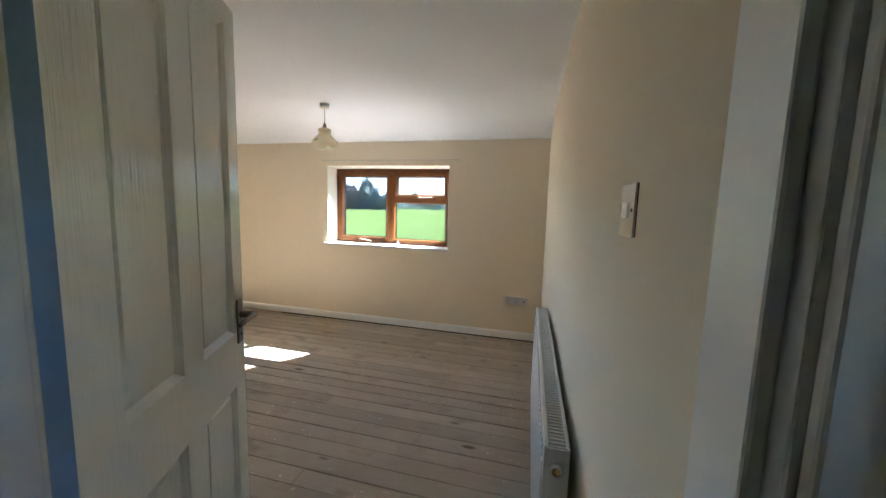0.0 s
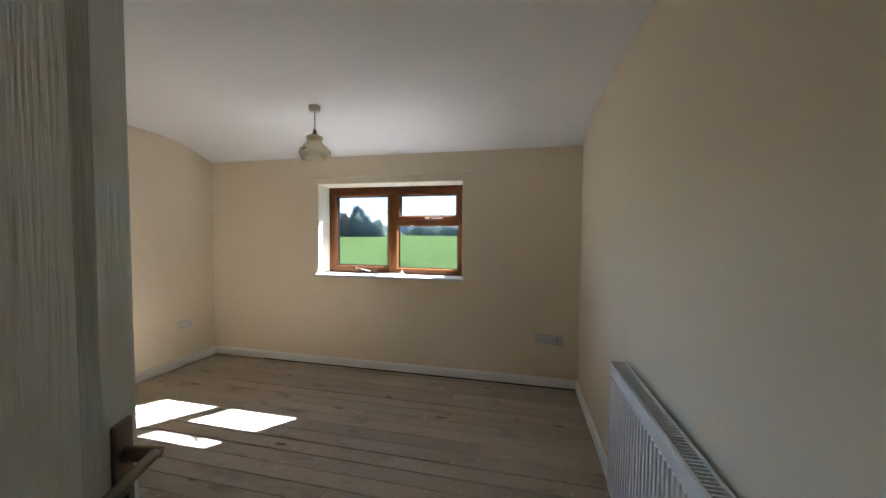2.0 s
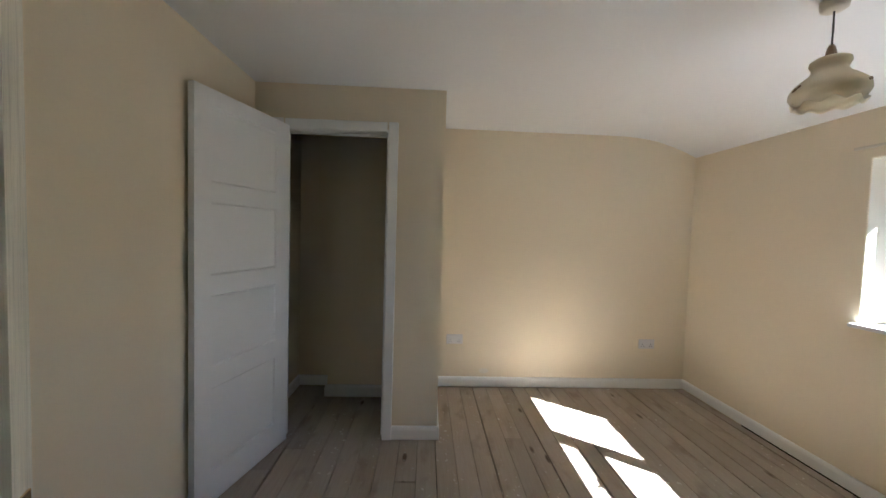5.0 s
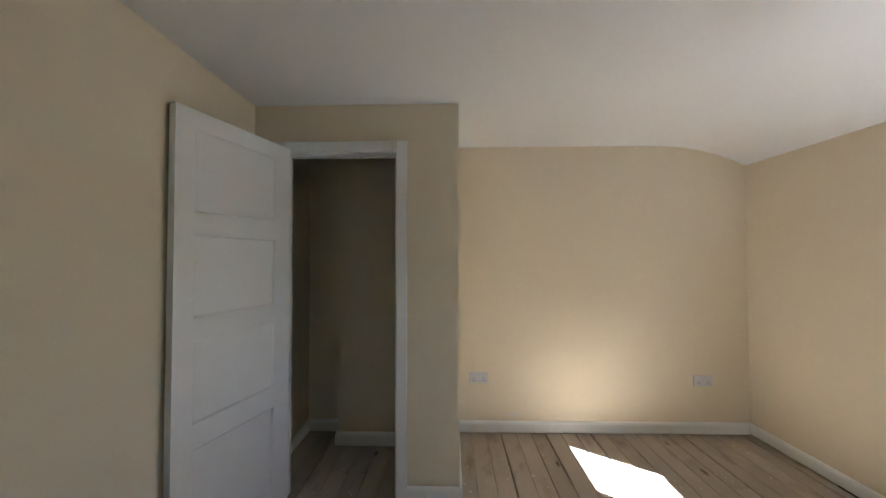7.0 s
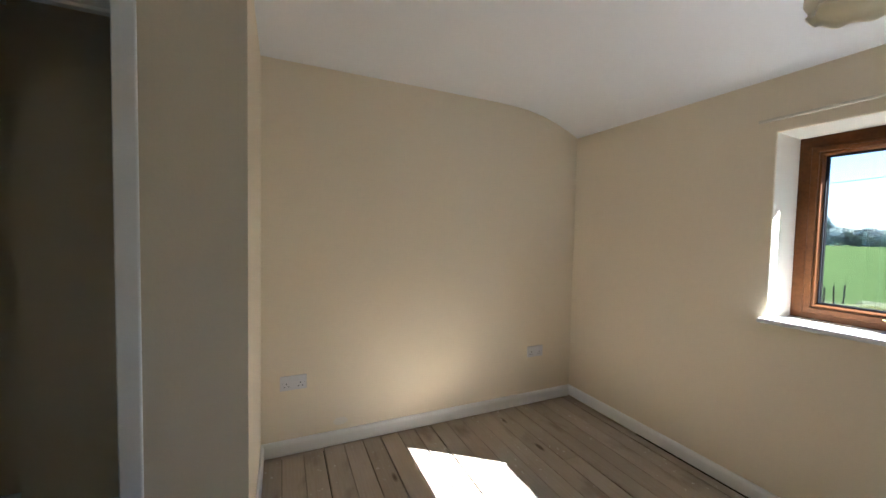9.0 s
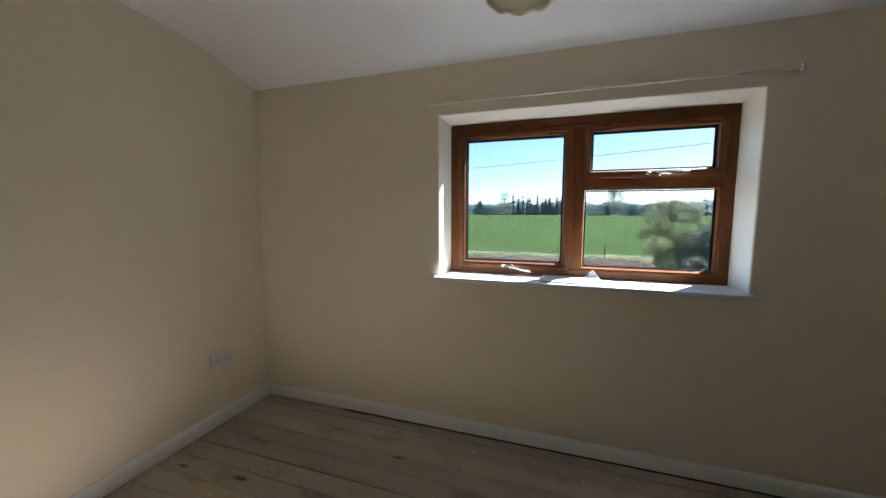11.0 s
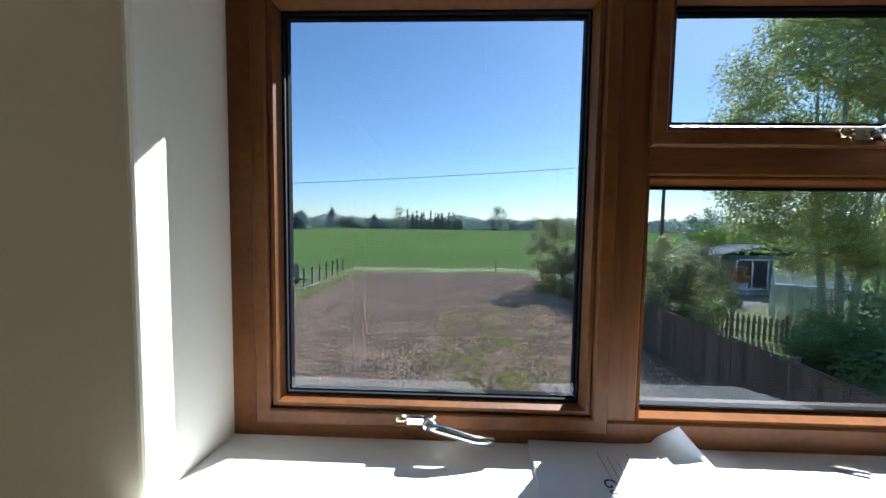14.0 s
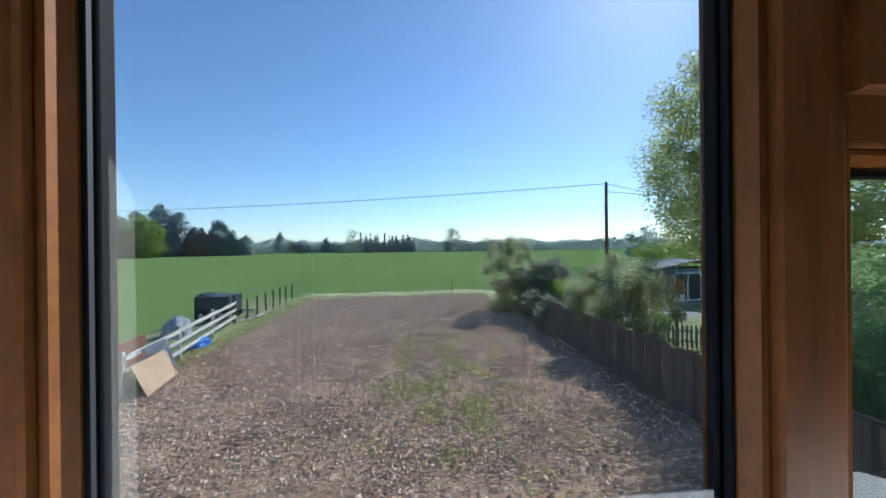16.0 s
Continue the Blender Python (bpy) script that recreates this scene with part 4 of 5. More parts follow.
def cards(name, pos, size, mat, rngs, flat=0.0, upright=False):
    """Many small leaf quads at pos."""
    n = len(pos)
    a = rngs.normal(size=(n, 3))
    if upright:
        a *= (0.25, 0.25, 0)
        a[:, 2] = 1
    a /= np.linalg.norm(a, axis=1)[:, None]
    b = np.cross(a, rngs.normal(size=(n, 3)))
    b /= np.linalg.norm(b, axis=1)[:, None]
    s = size * rngs.uniform(0.6, 1.35, size=(n, 1))
    w = 0.16 if upright else 0.55
    a, b = a * s, b * s * w
    v = np.stack([pos - a * 0.5, pos + b * 0.5 - a * 0.05, pos + a * 0.5, pos - b * 0.5 - a * 0.05], axis=1).reshape(-1, 3)
    me = bpy.data.meshes.new(name)
    me.from_pydata(v.tolist(), [], np.arange(4 * n).reshape(-1, 4).tolist())
    me.materials.append(mat)
    return me


def crown_points(rngs, n, blobs, spread):
    """Points gathered near the skin of clumps: blobs are rows of centre and radius."""
    k = rngs.integers(0, len(blobs), n)
    d = rngs.normal(size=(n, 3))
    d /= np.linalg.norm(d, axis=1)[:, None]
    r = blobs[k, 3] * rngs.uniform(0.05, 1.0, n) ** spread
    p = blobs[k, :3] + d * r[:, None]
    return p


def plant(name, x, y, height, rx, ry, low, n, leaf, mat, label, category, bark=BARK, trunks=1, clumps=26, clump=0.30, seed=1, group="", taper=0.0, thick=0.10, z=G, lean=0.3, limb=0.16, spread=0.45, column=False):
    """A tree or shrub: trunks with limbs that reach into a crown of leaf clumps; low: where the crown begins."""
    rn = np.random.default_rng(seed)
    t = thing(name, pose(x, y, z), label, category, group)
    c = []
    while len(c) < clumps:
        q = rn.uniform(-1, 1, 3)
        if (q[:2] ** 2).sum() + (0 if column else q[2] ** 2) > 1:
            continue
        h = (q[2] + 1) / 2
        f = 1 - taper * h
        c.append((q[0] * rx * f, q[1] * ry * f, low + h * (height - low), clump * rx * rn.uniform(0.55, 1.25) * (1 - 0.6 * taper * h)))
    blobs = np.array(c)
    bm = bmesh.new()
    for k in range(trunks):
        a = 2 * math.pi * k / trunks + seed
        off = Vector((math.cos(a), math.sin(a), 0)) * (thick * 2.2 if trunks > 1 else 0)
        tip = Vector((off.x * 3 + lean * rn.normal(), off.y * 3 + lean * rn.normal(), low + (height - low) * 0.8))
        base = Vector((off.x, off.y, -0.15))
        mid = base.lerp(tip, 0.5) + Vector((rn.normal() * lean * 0.4, rn.normal() * lean * 0.4, 0))
        sweep([base, base.lerp(mid, 0.5), mid, mid.lerp(tip, 0.5), tip], thick, 8, bm, taper=0.2)
        for m in range(k, len(c), trunks * 2):
            b = Vector(c[m][:3])
            s = base.lerp(tip, min(0.9, max(0.15, (b.z - low * 0.3) / height * 0.8)))
            sweep([s, s.lerp(b, 0.5) + Vector((0, 0, 0.05 * height * rn.uniform(0, 1))), b], thick * limb, 5, bm, taper=0.25)
    part("trunk", bm, bark, t, smooth=True)
    ob = new("crown", cards("crown", crown_points(rn, n, blobs, spread), leaf, mat, rn))
    ob.parent = t
    return t


# garden beyond the fence
plant("birch_tree", 12.4, 18.2, 13.0, 4.5, 3.6, 2.4, 100000, 0.125, L_BIRCH, "tall birch with pale trunks and fresh spring leaves", "tree", BIRCHB, 3, 150, 0.22, seed=4, thick=0.15, spread=0.68, limb=0.12)
plant("variegated_shrub", 6.2, 18.3, 3.7, 2.0, 1.7, 0.1, 44000, 0.085, L_SHRUB, "large pale variegated shrub behind the fence", "shrub", trunks=4, clumps=70, clump=0.24, seed=7, thick=0.04, spread=0.65)
plant("ivy_bush", 6.05, 25.8, 3.45, 1.75, 1.9, -0.6, 26000, 0.13, L_IVY, "dense dark ivy-covered bush at the fence end", "bush", trunks=3, clumps=110, clump=0.34, seed=9, thick=0.04, taper=0.1, spread=0.4)
plant("tall_shrub", 4.45, 27.8, 4.9, 1.95, 1.8, -0.8, 38000, 0.095, L_SHRUB, "tall loose shrub beside the gravel yard", "shrub", trunks=4, clumps=95, clump=0.27, seed=12, thick=0.025, taper=0.15, spread=0.7)
plant("golden_shrub", 5.6, 22.0, 2.5, 0.9, 1.2, 0.2, 4500, 0.10, L_LIME, "yellow-green shrub between the fence and the ivy", "shrub", trunks=3, clumps=22, clump=0.40, seed=41, thick=0.03)
plant("low_ivy", 4.5, 22.4, 1.9, 0.7, 2.0, 0.1, 3500, 0.12, L_IVY, "low ivy spilling over the fence end", "bush", trunks=2, clumps=22, clump=0.55, seed=13, thick=0.03)
plant("shade_shrub", 11.2, 14.2, 2.7, 2.3, 1.8, 0.2, 6500, 0.14, L_DARK, "dark leafy shrub in the shade of the birch", "shrub", trunks=3, clumps=30, clump=0.36, seed=15, thick=0.05, group="shaded garden shrubs")
plant("shade_shrub", 8.7, 12.0, 2.0, 1.8, 1.6, 0.1, 4500, 0.13, L_DARK, "dark leafy shrub in the shade of the birch", "shrub", trunks=3, clumps=26, clump=0.38, seed=16, thick=0.05, group="shaded garden shrubs")
plant("shade_shrub", 15.5, 15.5, 3.8, 2.6, 2.2, 0.2, 6500, 0.16, L_DARK, "dark leafy shrub in the shade of the birch", "shrub", trunks=3, clumps=30, clump=0.36, seed=17, thick=0.06, group="shaded garden shrubs")
plant("shade_shrub", 10.9, 16.2, 1.3, 1.6, 1.2, 0.1, 6500, 0.12, L_DARK, "dark leafy shrub in the shade of the birch", "shrub", trunks=3, clumps=30, clump=0.38, seed=51, thick=0.04, group="shaded garden shrubs")
plant("shade_shrub", 9.4, 14.8, 1.2, 1.5, 1.3, 0.1, 6000, 0.12, L_DARK, "dark leafy shrub in the shade of the birch", "shrub", trunks=3, clumps=28, clump=0.38, seed=52, thick=0.04, group="shaded garden shrubs")
plant("lime_perennials", 9.2, 20.6, 0.8, 0.8, 0.6, 0.0, 1800, 0.14, L_LIME, "bright yellow-green perennials behind the picket fence", "plant", trunks=4, clumps=16, clump=0.42, seed=53, thick=0.015)
plant("rhododendron", 10.6, 23.2, 2.0, 1.0, 1.0, 0.2, 2600, 0.13, L_DARK, "rounded green garden shrub by the summer house", "shrub", trunks=3, clumps=20, clump=0.42, seed=18, thick=0.03)
plant("bronze_shrub", 13.9, 25.2, 2.3, 0.6, 0.6, 0.4, 900, 0.12, L_RED, "small bronze-leaved shrub before the summer house", "shrub", trunks=2, clumps=16, clump=0.42, seed=19, thick=0.025)
plant("garden_bush", 19.5, 33.0, 4.6, 3.2, 2.0, 0.3, 4200, 0.24, L_LIME, "sunlit green trees behind the summer house", "bush", clumps=30, clump=0.34, seed=21, group="back garden bushes")
plant("garden_bush", 27.0, 30.0, 6.5, 4.2, 3.0, 0.3, 4500, 0.28, L_DARK, "dark green trees behind the summer house", "bush", clumps=30, clump=0.34, seed=22, group="back garden bushes")
plant("round_evergreen", 47.0, 77.0, 8.2, 3.6, 3.4, 0.6, 4200, 0.45, L_CONIFER, "round dark evergreen at the field corner", "tree", clumps=36, clump=0.36, seed=23, thick=0.25)

# boarded fence along the yard
fence = thing("boundary_fence", pose(4.40, 6.4, G), "dark weathered close-boarded fence along the gravel yard", "fence")
post = finish("post", box_bm(-0.05, 0.05, -0.05, 0.05, -0.2, 1.68, bevel=0.006), FENCEW)
for i in range(8):
    ob = new("post", post)
    ob.parent = fence
    ob.matrix_basis = pose(0.06, i * 2.45, 0)
for z in (0.3, 0.85, 1.38):
    part("rail", box_bm(0.012, 0.05, 0, 17.15, z, z + 0.08), FENCEW, fence)
plank = finish("board", box_bm(-0.008, 0.008, -0.052, 0.052, 0.04, 1.55), FENCEW)
rn = random.Random(8)
for i in range(171):
    ob = new("board", plank)
    ob.parent = fence
    ob.matrix_basis = pose(rn.uniform(-0.004, 0.004), 0.05 + i * 0.0996, rn.uniform(-0.03, 0.03), rz=rn.uniform(-9, 9))
for i in range(7):
    part("capping", box_bm(-0.02, 0.035, i * 2.45 + 0.03, (i + 1) * 2.45 - 0.03, 1.575, 1.60), FENCEW, fence)

# left side of the yard: post and rail fence
A, B = Vector((-12.05, 26.2, G)), Vector((-10.0, 15.4, G))
rail = thing("rail_fence", pose(A.x, A.y, A.z, rz=math.degrees(math.atan2(B.y - A.y, B.x - A.x))), "pale three-rail timber fence beside the yard", "fence")
ln = (B - A).length
for i in range(4):
    x = i * ln / 3
    part("post", box_bm(x - 0.065, x + 0.065, -0.06, 0.06, -0.2, 1.30 if i else 1.62, bevel=0.01), PALEW if i else POSTW, rail)
for i in range(3):
    for z in (0.28, 0.66, 1.04):
        dip = rn.uniform(-0.015, 0.015)
        part("rail", box_bm(i * ln / 3 + 0.01, (i + 1) * ln / 3 - 0.01, 0.062, 0.098, z + dip, z + dip + 0.15, bevel=0.006), PALEW, rail)
posts = thing("wire_fence", pose(-11.7, 27.0, G), "line of dark wooden posts with wire along the field", "fence")
pm = finish("post", lathe([(0, -0.2), (0.055, -0.2), (0.05, 1.18), (0.03, 1.22), (0, 1.23)], 10), POSTW)
for i in range(7):
    ob = new("post", pm)
    ob.parent = posts
    ob.matrix_basis = pose(-0.06 * i, i * 1.52, 0, rx=rn.uniform(-2, 2), ry=rn.uniform(-2, 2))
for z in (0.45, 0.8):
    part("wire", sweep([(0, 0, z), (-0.2, 4.5, z - 0.02), (-0.36, 9.12, z)], 0.008, 5), POSTW, posts)
for k in range(3):
    solid("timber_offcut", box_bm(-0.06, 0.06, -1.1, 1.1, 0, 0.05, bevel=0.004), PALEW, "pale timber offcut lying on the grass", "timber", group="timber offcuts", m=pose(-11.6 + 0.18 * k, 27.2 + 0.4 * k, G + 0.02 + 0.05 * k, rz=-14 + 9 * k))
solid("marker_post", lathe([(0, -0.2), (0.05, -0.2), (0.045, 1.15), (0, 1.18)], 10), POSTW, "single dark post at the field edge", "post", m=pose(1.57, 36.2, G))

# things left by the fence
tr = thing("box_trailer", pose(-14.1, 27.4, G), "dark box trailer parked behind the rail fence", "trailer")
part("body", box_bm(-0.3, 1.5, -0.9, 0.9, 0.36, 1.44, bevel=0.04), TRAIL, tr)
part("front_panel", box_bm(1.51, 1.56, -0.85, 0.85, 0.45, 1.41, bevel=0.01), TRAIL, tr)
for k in range(4):
    part("rib", box_bm(-0.25 + 0.52 * k, -0.19 + 0.52 * k, -0.93, -0.9, 0.40, 1.42, bevel=0.008), TRAIL, tr)
part("roof_box", box_bm(-0.28, 0.05, -0.5, 0.5, 1.44, 1.58, bevel=0.05), TRAIL, tr)
for x in (0.1, 1.2):
    for y in (-0.95, 0.95):
        w = part("wheel", lathe([(0.22, -0.07), (0.30, -0.08), (0.33, -0.05), (0.33, 0.05), (0.30, 0.08), (0.22, 0.07), (0.22, -0.07)], 20, m=Matrix.Translation((x, y, 0.33)) @ Matrix.Rotation(radians(90), 4, "X")), RUBBER, tr, smooth=True)
        part("rim", lathe([(0, -0.02), (0.06, -0.04), (0.22, -0.03), (0.22, 0.03), (0, 0.02)], 16, m=Matrix.Translation((x, y, 0.33)) @ Matrix.Rotation(radians(90), 4, "X")), TIN, w, smooth=True)
part("drawbar", box_bm(1.5, 2.6, -0.05, 0.05, 0.45, 0.53), TRAIL, tr)


def heap(name, x, y, rx, ry, h, mat, label, category, seed):
    bm = bmesh.new()
    bmesh.ops.create_icosphere(bm, subdivisions=4, radius=1)
    for v in bm.verts:
        k = 1 + 0.35 * noise.noise(v.co * 2.3 + Vector((seed, 0, 0))) + 0.12 * noise.noise(v.co * 7 + Vector((0, seed, 0)))
        v.co = Vector((v.co.x * rx * k, v.co.y * ry * k, max(-0.03, v.co.z) * h * k))
    return solid(name, bm, mat, label, category, smooth=True, m=pose(x, y, G + 0.02))


heap("tarpaulin_heap", -11.0, 20.9, 0.30, 0.6, 0.34, TARP, "crumpled blue tarpaulin at the foot of the fence", "tarpaulin", 2.0)
heap("covered_pile", -13.3, 23.2, 0.6, 0.7, 0.8, GREYT, "pile under a grey tarpaulin beyond the fence", "covered pile", 5.0)
# stand-in panel for more fence rails, their reddish light put into its colour
solid("rusty_panel", box_bm(-1.6, 1.6, -0.03, 0.03, 0, 1.0, bevel=0.01), RAILRED, "red-brown panel standing in for fence rails lit reddish", "panel", m=pose(-11.6, 17.6, G, rx=6, rz=-80))
solid("plywood_board", box_bm(-0.95, 0.95, -0.012, 0.012, 0, 0.95, bevel=0.002), PLY, "bare plywood board leaning on the rail fence", "board", m=pose(-9.55, 16.4, G + 0.01, rx=-24, rz=100) @ pose(0, 0, 0, ry=0))
bm = bmesh.new()
n = 40
va = [[bm.verts.new((-0.7 + 1.4 * i / n, 0.02 * math.sin(i * 1.26), z)) for i in range(n + 1)] for z in (0, 1.2)]
for i in range(n):
    bm.faces.new((va[0][i], va[0][i + 1], va[1][i + 1], va[1][i]))
bmesh.ops.solidify(bm, geom=bm.faces[:], thickness=0.004)
solid("corrugated_sheet", bm, TIN, "grey corrugated metal sheet leaning on the fence", "metal sheet", m=pose(-9.82, 17.0, G + 0.01, rx=-16, rz=100))

# telegraph pole and lines
pole = thing("telegraph_pole", pose(14.0, 33.0, G), "tall dark telegraph pole with overhead cables", "utility pole")
part("shaft", lathe([(0, -0.2), (0.15, -0.2), (0.11, 9.35), (0.09, 9.40), (0, 9.42)], 12), POLEW, pole, smooth=True)
part("collar", lathe([(0.115, 9.0), (0.135, 9.02), (0.135, 9.1), (0.115, 9.12)], 12), TIN, pole)
part("stay_wire", sweep([(0.1, 0, 8.9), (-0.35, 0.2, 5.6), (-0.4, 0.25, 5.0)], 0.012, 5), POSTW, pole)


def cable(p, q, sag):
    p, q = Vector(p), Vector(q)
    pts = [p.lerp(q, i / 24) - Vector((0, 0, sag * 4 * (i / 24) * (1 - i / 24))) for i in range(25)]
    bm = sweep(pts, 0.024, 5)
    solid("overhead_cable", bm, POSTW, "thin dark overhead cable", "cable", group="overhead cables", smooth=True)


cable((14.0, 33.0, G + 9.25), (-78.0, 58.2, 7.0), 1.1)
cable((14.0, 33.0, G + 9.25), (60.0, 52.0, 6.0), 0.8)
cable((14.0, 33.0, G + 8.6), (40.0, 22.0, 3.0), 0.3)

# summer house
cab = thing("summer_house", pose(15.9, 28.6, G), "blue-grey timber summer house with white patio doors and a felt roof", "summer house")
part("wall", box_bm(0.0, 6.5, 0.0, 3.2, 0.15, 2.45), CABINW, cab)
for i in range(15):
    part("cladding_board", box_bm(-0.02, 6.52, -0.02, -0.001, 0.16 + i * 0.152, 0.30 + i * 0.152), CABINW, cab)
bm = bmesh.new()
outline = [(-1.5, 2.32), (2.4, 3.02), (6.9, 2.42)]
va = [[bm.verts.new((x, y, z)) for x, z in outline] + [bm.verts.new((x, y, z + 0.10)) for x, z in reversed(outline)] for y in (-0.35, 3.5)]
bm.faces.new(va[0])
bm.faces.new(va[1][::-1])
for i in range(6):
    bm.faces.new((va[0][i], va[0][(i + 1) % 6], va[1][(i + 1) % 6], va[1][i]))
part("roof", bm, FELT, cab, "shallow grey felt roof")
for x in (-1.35, -0.7):
    part("porch_post", box_bm(x - 0.05, x + 0.05, -0.25, -0.15, 0, 2.36), CABINW, cab)
part("porch_rail", box_bm(-1.35, 0, -0.23, -0.17, 0.85, 0.92), CABINW, cab)
d = part("patio_door", rect_frame(0.5, 2.6, 0.2, 2.2, 0.09, -0.07, -0.021), WHITEP, cab, "white-framed glazed patio doors")
part("door_mullion", box_bm(1.5, 1.6, -0.068, -0.022, 0.29, 2.11), WHITEP, d)
part("pane", box_bm(0.59, 2.51, -0.04, -0.030, 0.29, 2.11), DARK, d, "dark reflecting glass")
w = part("side_window", rect_frame(4.6, 5.6, 1.2, 2.1, 0.07, -0.07, -0.021), WHITEP, cab, "white-framed window")
part("pane", box_bm(4.67, 5.53, -0.04, -0.030, 1.27, 2.03), DARK, w)
part("step", box_bm(0.4, 2.7, -1.0, -0.02, 0, 0.15), SLAB, cab)
for k in range(2):
    ch = thing("garden_chair", pose(14.6 + 0.9 * k, 26.9 - 0.2 * k, G + 0.05, rz=20 - 50 * k), "white garden chair on the paving", "chair", group="garden chairs")
    part("seat", box_bm(-0.22, 0.22, -0.22, 0.22, 0.40, 0.43, bevel=0.01), WHITEP, ch)
    part("backrest", box_bm(-0.22, 0.22, 0.20, 0.23, 0.44, 0.85, bevel=0.01), WHITEP, ch)
    for x in (-0.2, 0.2):
        for y in (-0.2, 0.2):
            part("leg", box_bm(x - 0.015, x + 0.015, y - 0.015, y + 0.015, 0, 0.40), WHITEP, ch)

# greenhouse
gh = thing("greenhouse", pose(12.35, 20.9, G, rz=-36), "small aluminium greenhouse with a pitched glass roof", "greenhouse")
W, D, E, R = 2.3, 2.0, 1.68, 2.25
for x in np.linspace(0, W, 5):
    for y in (0.0, D):
        part("glazing_bar", box_bm(x - 0.02, x + 0.02, y - 0.02, y + 0.02, 0, E), ALU, gh)
    for s, y0 in ((1, 0.0), (-1, D)):
        part("roof_bar", sweep([(x, y0, E), (x, D / 2, R)], 0.02, 4), ALU, gh)
for y, z in ((0, E), (D, E), (D / 2, R), (0, 0.03), (D, 0.03)):
    part("rail", box_bm(-0.025, W + 0.025, y - 0.025, y + 0.025, z - 0.025, z + 0.025), ALU, gh)
for x in (0, W):
    for y in (0.55, 1.1, 1.65):
        part("glazing_bar", box_bm(x - 0.018, x + 0.018, y - 0.018, y + 0.018, 0, E + (R - E) * (1 - abs(y - D / 2) / (D / 2))), ALU, gh)
    part("end_rail", box_bm(x - 0.02, x + 0.02, 0.02, D - 0.02, E - 0.02, E + 0.02), ALU, gh)
GHG = material("dusty_greenhouse_glass", (0.70, 0.78, 0.80), 0.15, vary=0.08, bump=0)
GHG.node_tree.nodes["Principled BSDF"].inputs["Alpha"].default_value = 0.16
GHR = material("dusty_roof_glass", (0.72, 0.80, 0.83), 0.2, vary=0.08, bump=0)
GHR.node_tree.nodes["Principled BSDF"].inputs["Alpha"].default_value = 0.6
for s in (0, 1):
    for i in range(4):
        x0, x1 = W * i / 4 + 0.02, W * (i + 1) / 4 - 0.02
        y0 = 0.0 if s == 0 else D
        me = bpy.data.meshes.new("roof_pane")
        me.from_pydata([(x0, y0, E + 0.01), (x1, y0, E + 0.01), (x1, D / 2, R + 0.01), (x0, D / 2, R + 0.01)], [], [(0, 1, 2, 3)])
        me.materials.append(GHR)
        new("roof_pane", me).parent = gh
        part("wall_pane", box_bm(x0, x1, y0 - 0.004, y0 + 0.004, 0.05, E - 0.03), GHG, gh)
plant("greenhouse_plant", 13.85, 21.1, 1.2, 0.8, 0.6, 0.2, 700, 0.12, L_DARK, "leafy plants inside the greenhouse", "plant", trunks=3, clumps=12, clump=0.4, seed=31, thick=0.02)

# picket fence
pk = thing("picket_fence", pose(7.3, 19.3, G, rz=-36), "low weathered picket fence across the garden", "fence")
pm = finish("picket", prism([(-0.045, 0.0), (0.045, 0.0), (0.045, 0.82), (0.0, 0.92), (-0.045, 0.82)], -0.01, 0.01), PICKW)
for i in range(20):
    ob = new("picket", pm)
    ob.parent = pk
    ob.matrix_basis = pose(0.08 + i * 0.155, 0, rn.uniform(0, 0.03), rx=90)
for z in (0.22, 0.62):
    part("rail", box_bm(0, 3.15, 0.012, 0.045, z, z + 0.07), PICKW, pk)
for x in (0.0, 1.6, 3.15):
    part("post", box_bm(x - 0.05, x + 0.05, 0.02, 0.12, -0.1, 1.05), POSTW, pk)
tl = thing("trellis", pose(9.9, 30.0, G), "dark square garden trellis beyond the shrubs", "trellis")
for i in range(9):
    part("slat", box_bm(i * 0.2 - 0.015, i * 0.2 + 0.015, -0.01, 0.01, 0, 2.7), POSTW, tl)
    part("slat", box_bm(0, 1.6, 0.011, 0.03, 0.9 + i * 0.2, 0.93 + i * 0.2), POSTW, tl)

# far hedges and trees round the field
rn = np.random.default_rng(77)
hp = []
for k in range(520):
    x = -230 + k * 1.05
    h = 10.0 + 4.5 * noise.noise(Vector((x * 0.045, 1.7, 0))) + 2.0 * noise.noise(Vector((x * 0.2, 4.0, 0)))
    q = rn.uniform(-1, 1, (70, 3))
    q[:, 0], q[:, 1] = x + q[:, 0] * 1.4, 305 + 0.02 * x + q[:, 1] * 2.0
    q[:, 2] = field_z(305) + np.abs(q[:, 2]) * max(2.0, h)
    hp.append(q)
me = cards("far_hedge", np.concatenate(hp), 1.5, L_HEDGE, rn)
tagged(new("far_hedge", me), "long uneven hedgerow at the far side of the field, colour paled for haze", "hedge", kind="stuff")
hp = []
for k in range(300):
    x = 40 + k * 1.6
    q = rn.uniform(-1, 1, (16, 3))
    q[:, 0], q[:, 1], q[:, 2] = x + q[:, 0] * 1.6, 345 + q[:, 1] * 2, field_z(345) + np.abs(q[:, 2]) * 3.2
    hp.append(q)
me = cards("field_hedge", np.concatenate(hp), 1.3, L_CONIFER, rn)
tagged(new("field_hedge", me), "low dark hedge beyond the crop, colour paled for haze", "hedge", kind="stuff")
RIDGE = material("haze_glow_ridge", (0.12, 0.15, 0.17), 0.95, vary=0.25, scale=0.01, fine=0.06, bump=0)
# faint blue emission on the ridge stands in for distance haze
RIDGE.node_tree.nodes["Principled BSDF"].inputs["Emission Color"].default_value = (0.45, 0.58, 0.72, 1)
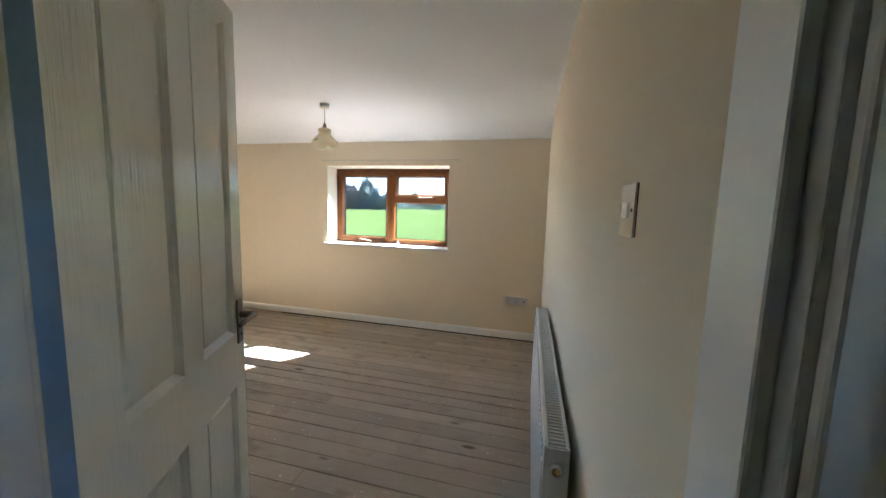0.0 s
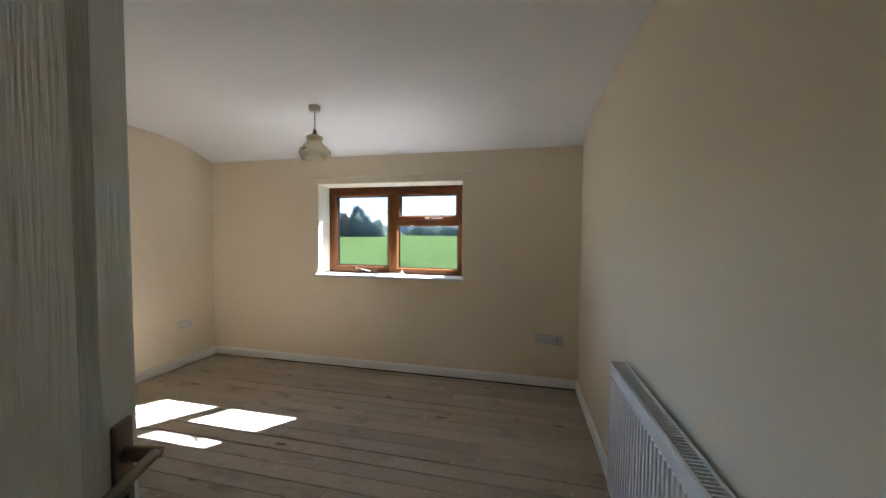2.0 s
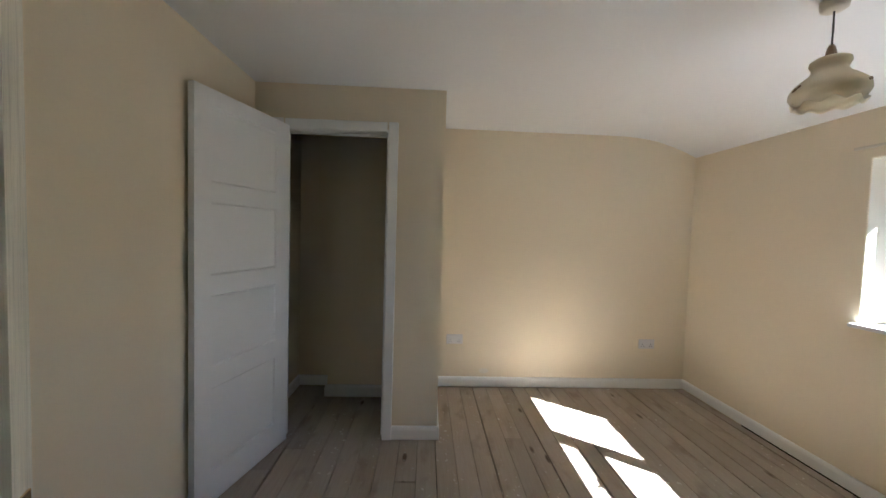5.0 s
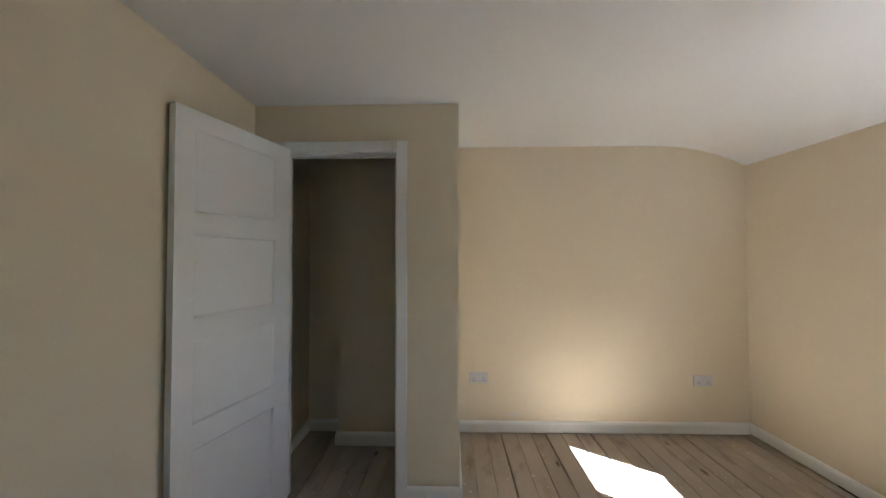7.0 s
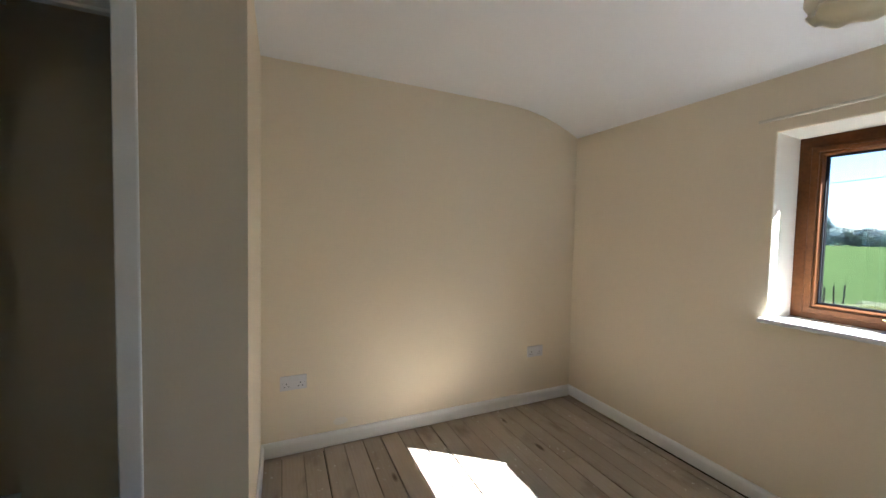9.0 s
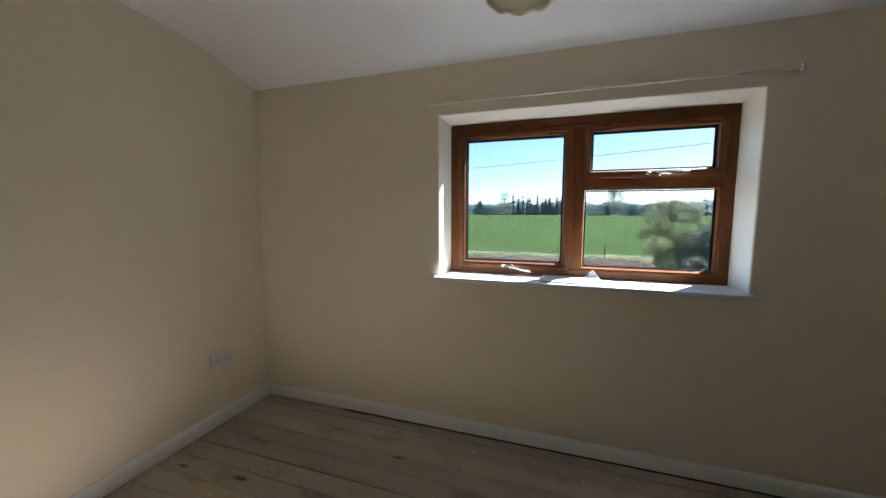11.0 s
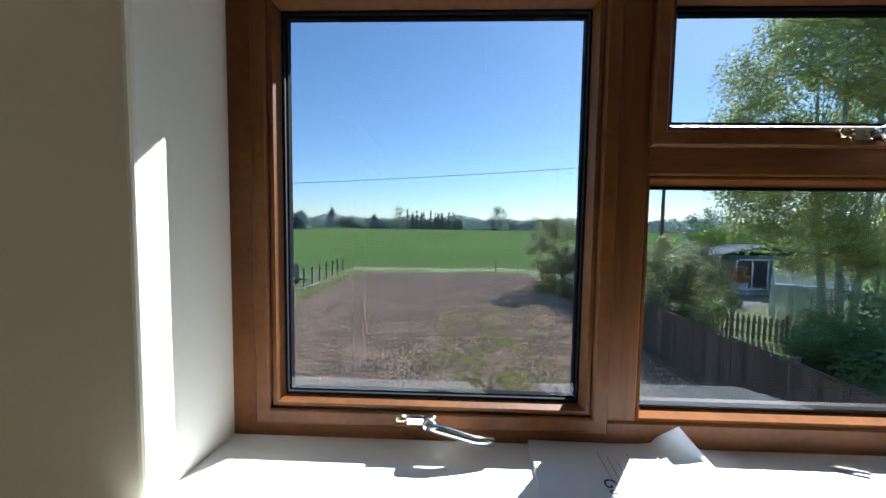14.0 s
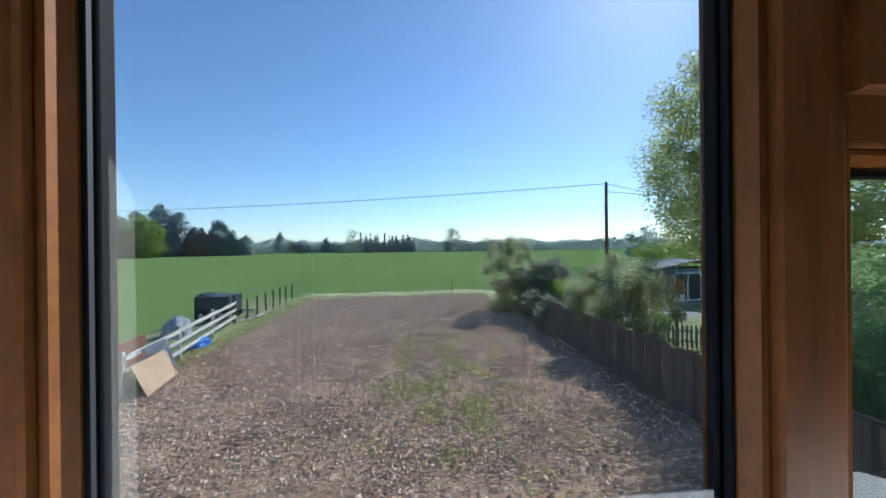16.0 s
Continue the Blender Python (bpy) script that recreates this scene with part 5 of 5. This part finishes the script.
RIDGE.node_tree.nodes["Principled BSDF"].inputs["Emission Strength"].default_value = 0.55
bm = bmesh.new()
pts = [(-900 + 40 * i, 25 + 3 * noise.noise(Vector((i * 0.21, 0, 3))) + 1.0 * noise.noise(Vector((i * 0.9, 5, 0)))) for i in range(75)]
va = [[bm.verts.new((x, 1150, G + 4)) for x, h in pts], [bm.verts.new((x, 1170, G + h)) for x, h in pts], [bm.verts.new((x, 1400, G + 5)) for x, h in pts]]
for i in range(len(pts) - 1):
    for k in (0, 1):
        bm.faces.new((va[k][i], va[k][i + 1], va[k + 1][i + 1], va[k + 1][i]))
solid("backdrop", bm, RIDGE, "low wooded ridge on the horizon, glowing blue-grey for haze", "distant woods", "structure", smooth=True)


def far_tree(x, y, h, w, mat, label, seed, n=420, leaf=1.1, taper=0.3, low=0.1, name="field_tree", group="trees round the field", clumps=60, clump=0.36, column=True):
    plant(name, x, y, h, w, w, h * low, n, leaf, mat, label, "tree", clumps=clumps, clump=clump, seed=seed, taper=taper, thick=0.3, group=group, lean=0.3, limb=0.08, spread=0.6, column=column, z=field_z(y))


D2, P2, LM = "dark evergreen tree at the edge of the field, colour paled for haze", "pale tree just coming into leaf by the field", "fresh lime-green tree at the edge of the field"
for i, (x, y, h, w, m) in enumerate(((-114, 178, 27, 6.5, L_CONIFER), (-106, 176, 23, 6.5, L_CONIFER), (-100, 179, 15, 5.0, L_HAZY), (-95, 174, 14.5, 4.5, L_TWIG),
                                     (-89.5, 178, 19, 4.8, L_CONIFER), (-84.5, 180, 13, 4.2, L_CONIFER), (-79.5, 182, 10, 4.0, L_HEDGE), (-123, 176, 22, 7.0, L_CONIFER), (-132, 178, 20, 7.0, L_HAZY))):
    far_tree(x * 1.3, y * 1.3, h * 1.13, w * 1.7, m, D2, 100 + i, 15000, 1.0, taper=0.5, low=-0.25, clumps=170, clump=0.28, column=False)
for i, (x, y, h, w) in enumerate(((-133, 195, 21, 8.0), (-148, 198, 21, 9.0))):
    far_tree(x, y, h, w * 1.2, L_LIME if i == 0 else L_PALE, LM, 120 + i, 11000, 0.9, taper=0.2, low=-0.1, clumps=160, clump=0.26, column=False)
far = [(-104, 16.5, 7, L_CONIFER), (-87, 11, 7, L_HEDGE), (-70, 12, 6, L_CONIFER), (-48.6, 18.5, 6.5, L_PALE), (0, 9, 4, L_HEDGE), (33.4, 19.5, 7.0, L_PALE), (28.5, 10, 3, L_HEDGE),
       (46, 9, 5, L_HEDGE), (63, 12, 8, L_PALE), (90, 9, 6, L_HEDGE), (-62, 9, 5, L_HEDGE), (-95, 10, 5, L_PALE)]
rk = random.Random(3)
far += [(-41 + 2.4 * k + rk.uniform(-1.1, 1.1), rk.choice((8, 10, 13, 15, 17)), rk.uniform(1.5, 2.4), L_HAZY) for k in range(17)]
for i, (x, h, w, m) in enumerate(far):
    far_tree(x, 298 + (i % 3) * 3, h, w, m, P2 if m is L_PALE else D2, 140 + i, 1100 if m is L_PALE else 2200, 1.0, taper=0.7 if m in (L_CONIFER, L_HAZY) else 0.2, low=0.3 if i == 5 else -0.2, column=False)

# weeds and loose stones
rn = np.random.default_rng(5)
gp = []
for k in range(30000):
    u = rn.uniform()
    if u < 0.22:
        p = (-10.4 + rn.normal() * 0.45 - 0.03 * (k % 7), rn.uniform(11, 36))
    elif u < 0.40:
        p = (rn.uniform(-11, 4.6), 36.1 + rn.normal() * 0.5)
    elif u < 0.86:
        p = (-0.9 + rn.normal() * 1.15, 15.5 + rn.normal() * 3.2)
        if noise.noise(Vector((p[0] * 1.1, p[1] * 0.7, 2.0))) + 0.6 * noise.noise(Vector((p[0] * 4, p[1] * 3, 1.0))) < 0.10:
            continue
    else:
        p = (-1.2 + rn.normal() * 3.2, 17.0 + rn.normal() * 6)
        if noise.noise(Vector((p[0] * 0.9, p[1] * 0.6, 5.0))) < 0.05:
            continue
    if p[1] > 7:
        gp.append((p[0], p[1], G + 0.06 + rn.uniform(0, 0.03)))
me = cards("weeds", np.array(gp), 0.075, L_GRASS, rn)
tagged(new("weeds", me), "thin green weeds and grass tufts in the gravel", "weeds", kind="stuff")
STONE = material("loose_stone", (0.55, 0.375, 0.25), 0.9, vary=0.2, bump=0, per_island=0.78)
oct_v = np.array([(1, 0, 0), (-1, 0, 0), (0, 1, 0), (0, -1, 0), (0, 0, 1), (0, 0, -1)], float)
oct_f = np.array([(0, 2, 4), (2, 1, 4), (1, 3, 4), (3, 0, 4), (2, 0, 5), (1, 2, 5), (3, 1, 5), (0, 3, 5)])
K = 90000
far_out = rn.uniform(size=K) ** 1.7
at = np.stack([rn.uniform(-10.3, 4.2, K), 6.5 + 29 * far_out, np.full(K, G + 0.04)], axis=1)
big = (rn.uniform(0.014, 0.040, K) + 0.04 * rn.uniform(size=K) ** 6) * (1 + 0.9 * far_out)
turn = rn.uniform(0, math.pi, K)
flat = np.stack([big, big * rn.uniform(0.35, 1, K), big * rn.uniform(0.25, 0.6, K)], axis=1)
v = oct_v[None] * flat[:, None] * rn.uniform(0.7, 1.25, (K, 6, 3))
v = np.stack([v[..., 0] * np.cos(turn)[:, None] - v[..., 1] * np.sin(turn)[:, None], v[..., 0] * np.sin(turn)[:, None] + v[..., 1] * np.cos(turn)[:, None], v[..., 2]], axis=2) + at[:, None]
me = bpy.data.meshes.new("gravel_stones")
me.from_pydata(v.reshape(-1, 3).tolist(), [], (oct_f[None] + 6 * np.arange(K)[:, None, None]).reshape(-1, 3).tolist())
me.materials.append(STONE)
tagged(new("gravel_stones", me), "loose stones scattered over the yard", "gravel", kind="stuff")

# ---- floor boards ----
def board_mesh(length, width):
    bm = box_bm(0, length, 0, width, -0.022, 0.0)
    top = [e for e in bm.edges if all(v.co.z > -0.001 for v in e.verts)]
    bmesh.ops.bevel(bm, geom=top, offset=0.0018, segments=1, affect="EDGES")
    return finish("board", bm, BOARD)


rng = random.Random(5)
y = 1.16
while y < YN + 0.02:
    w = 0.1175
    gap = rng.choice((0.0018, 0.0025, 0.003, 0.003, 0.004, 0.0085))
    x = XL - 0.02
    cut = rng.uniform(0.6, 3.2)
    for length in ((-0.13 - x, 0.172, 5.0) if y <= 3.40 < y + w else (cut, 5.0)):
        end = min(x + length, 1.1 if y < YB else XR_NEAR + 0.02)
        if end - x > 0.05:
            ob = new("board", board_mesh(end - x - 0.0012, w - gap))
            ob.parent = floor
            ob.matrix_basis = pose(x, y, rng.uniform(-0.001, 0.0012), rx=rng.uniform(-0.25, 0.25))
        x = end
    y += w
solid("filler_patch", lathe([(0, 0.0), (0.028, 0.0), (0.030, 0.0008), (0, 0.0012)], 14, m=Matrix.Rotation(radians(90), 4, "Y")), FILLER, "pale patch of unpainted filler low on the wall", "filler patch", m=pose(XL, 3.02, 0.145) @ Matrix.Diagonal((1, 1.5, 0.8, 1)))
bm = box_bm(-1.4, 1.1, -0.5, 1.155, -0.02, 0.0)
solid("hall_floor", bm, BOARD, "bare worn boards of the hall floor", "floor", "structure")
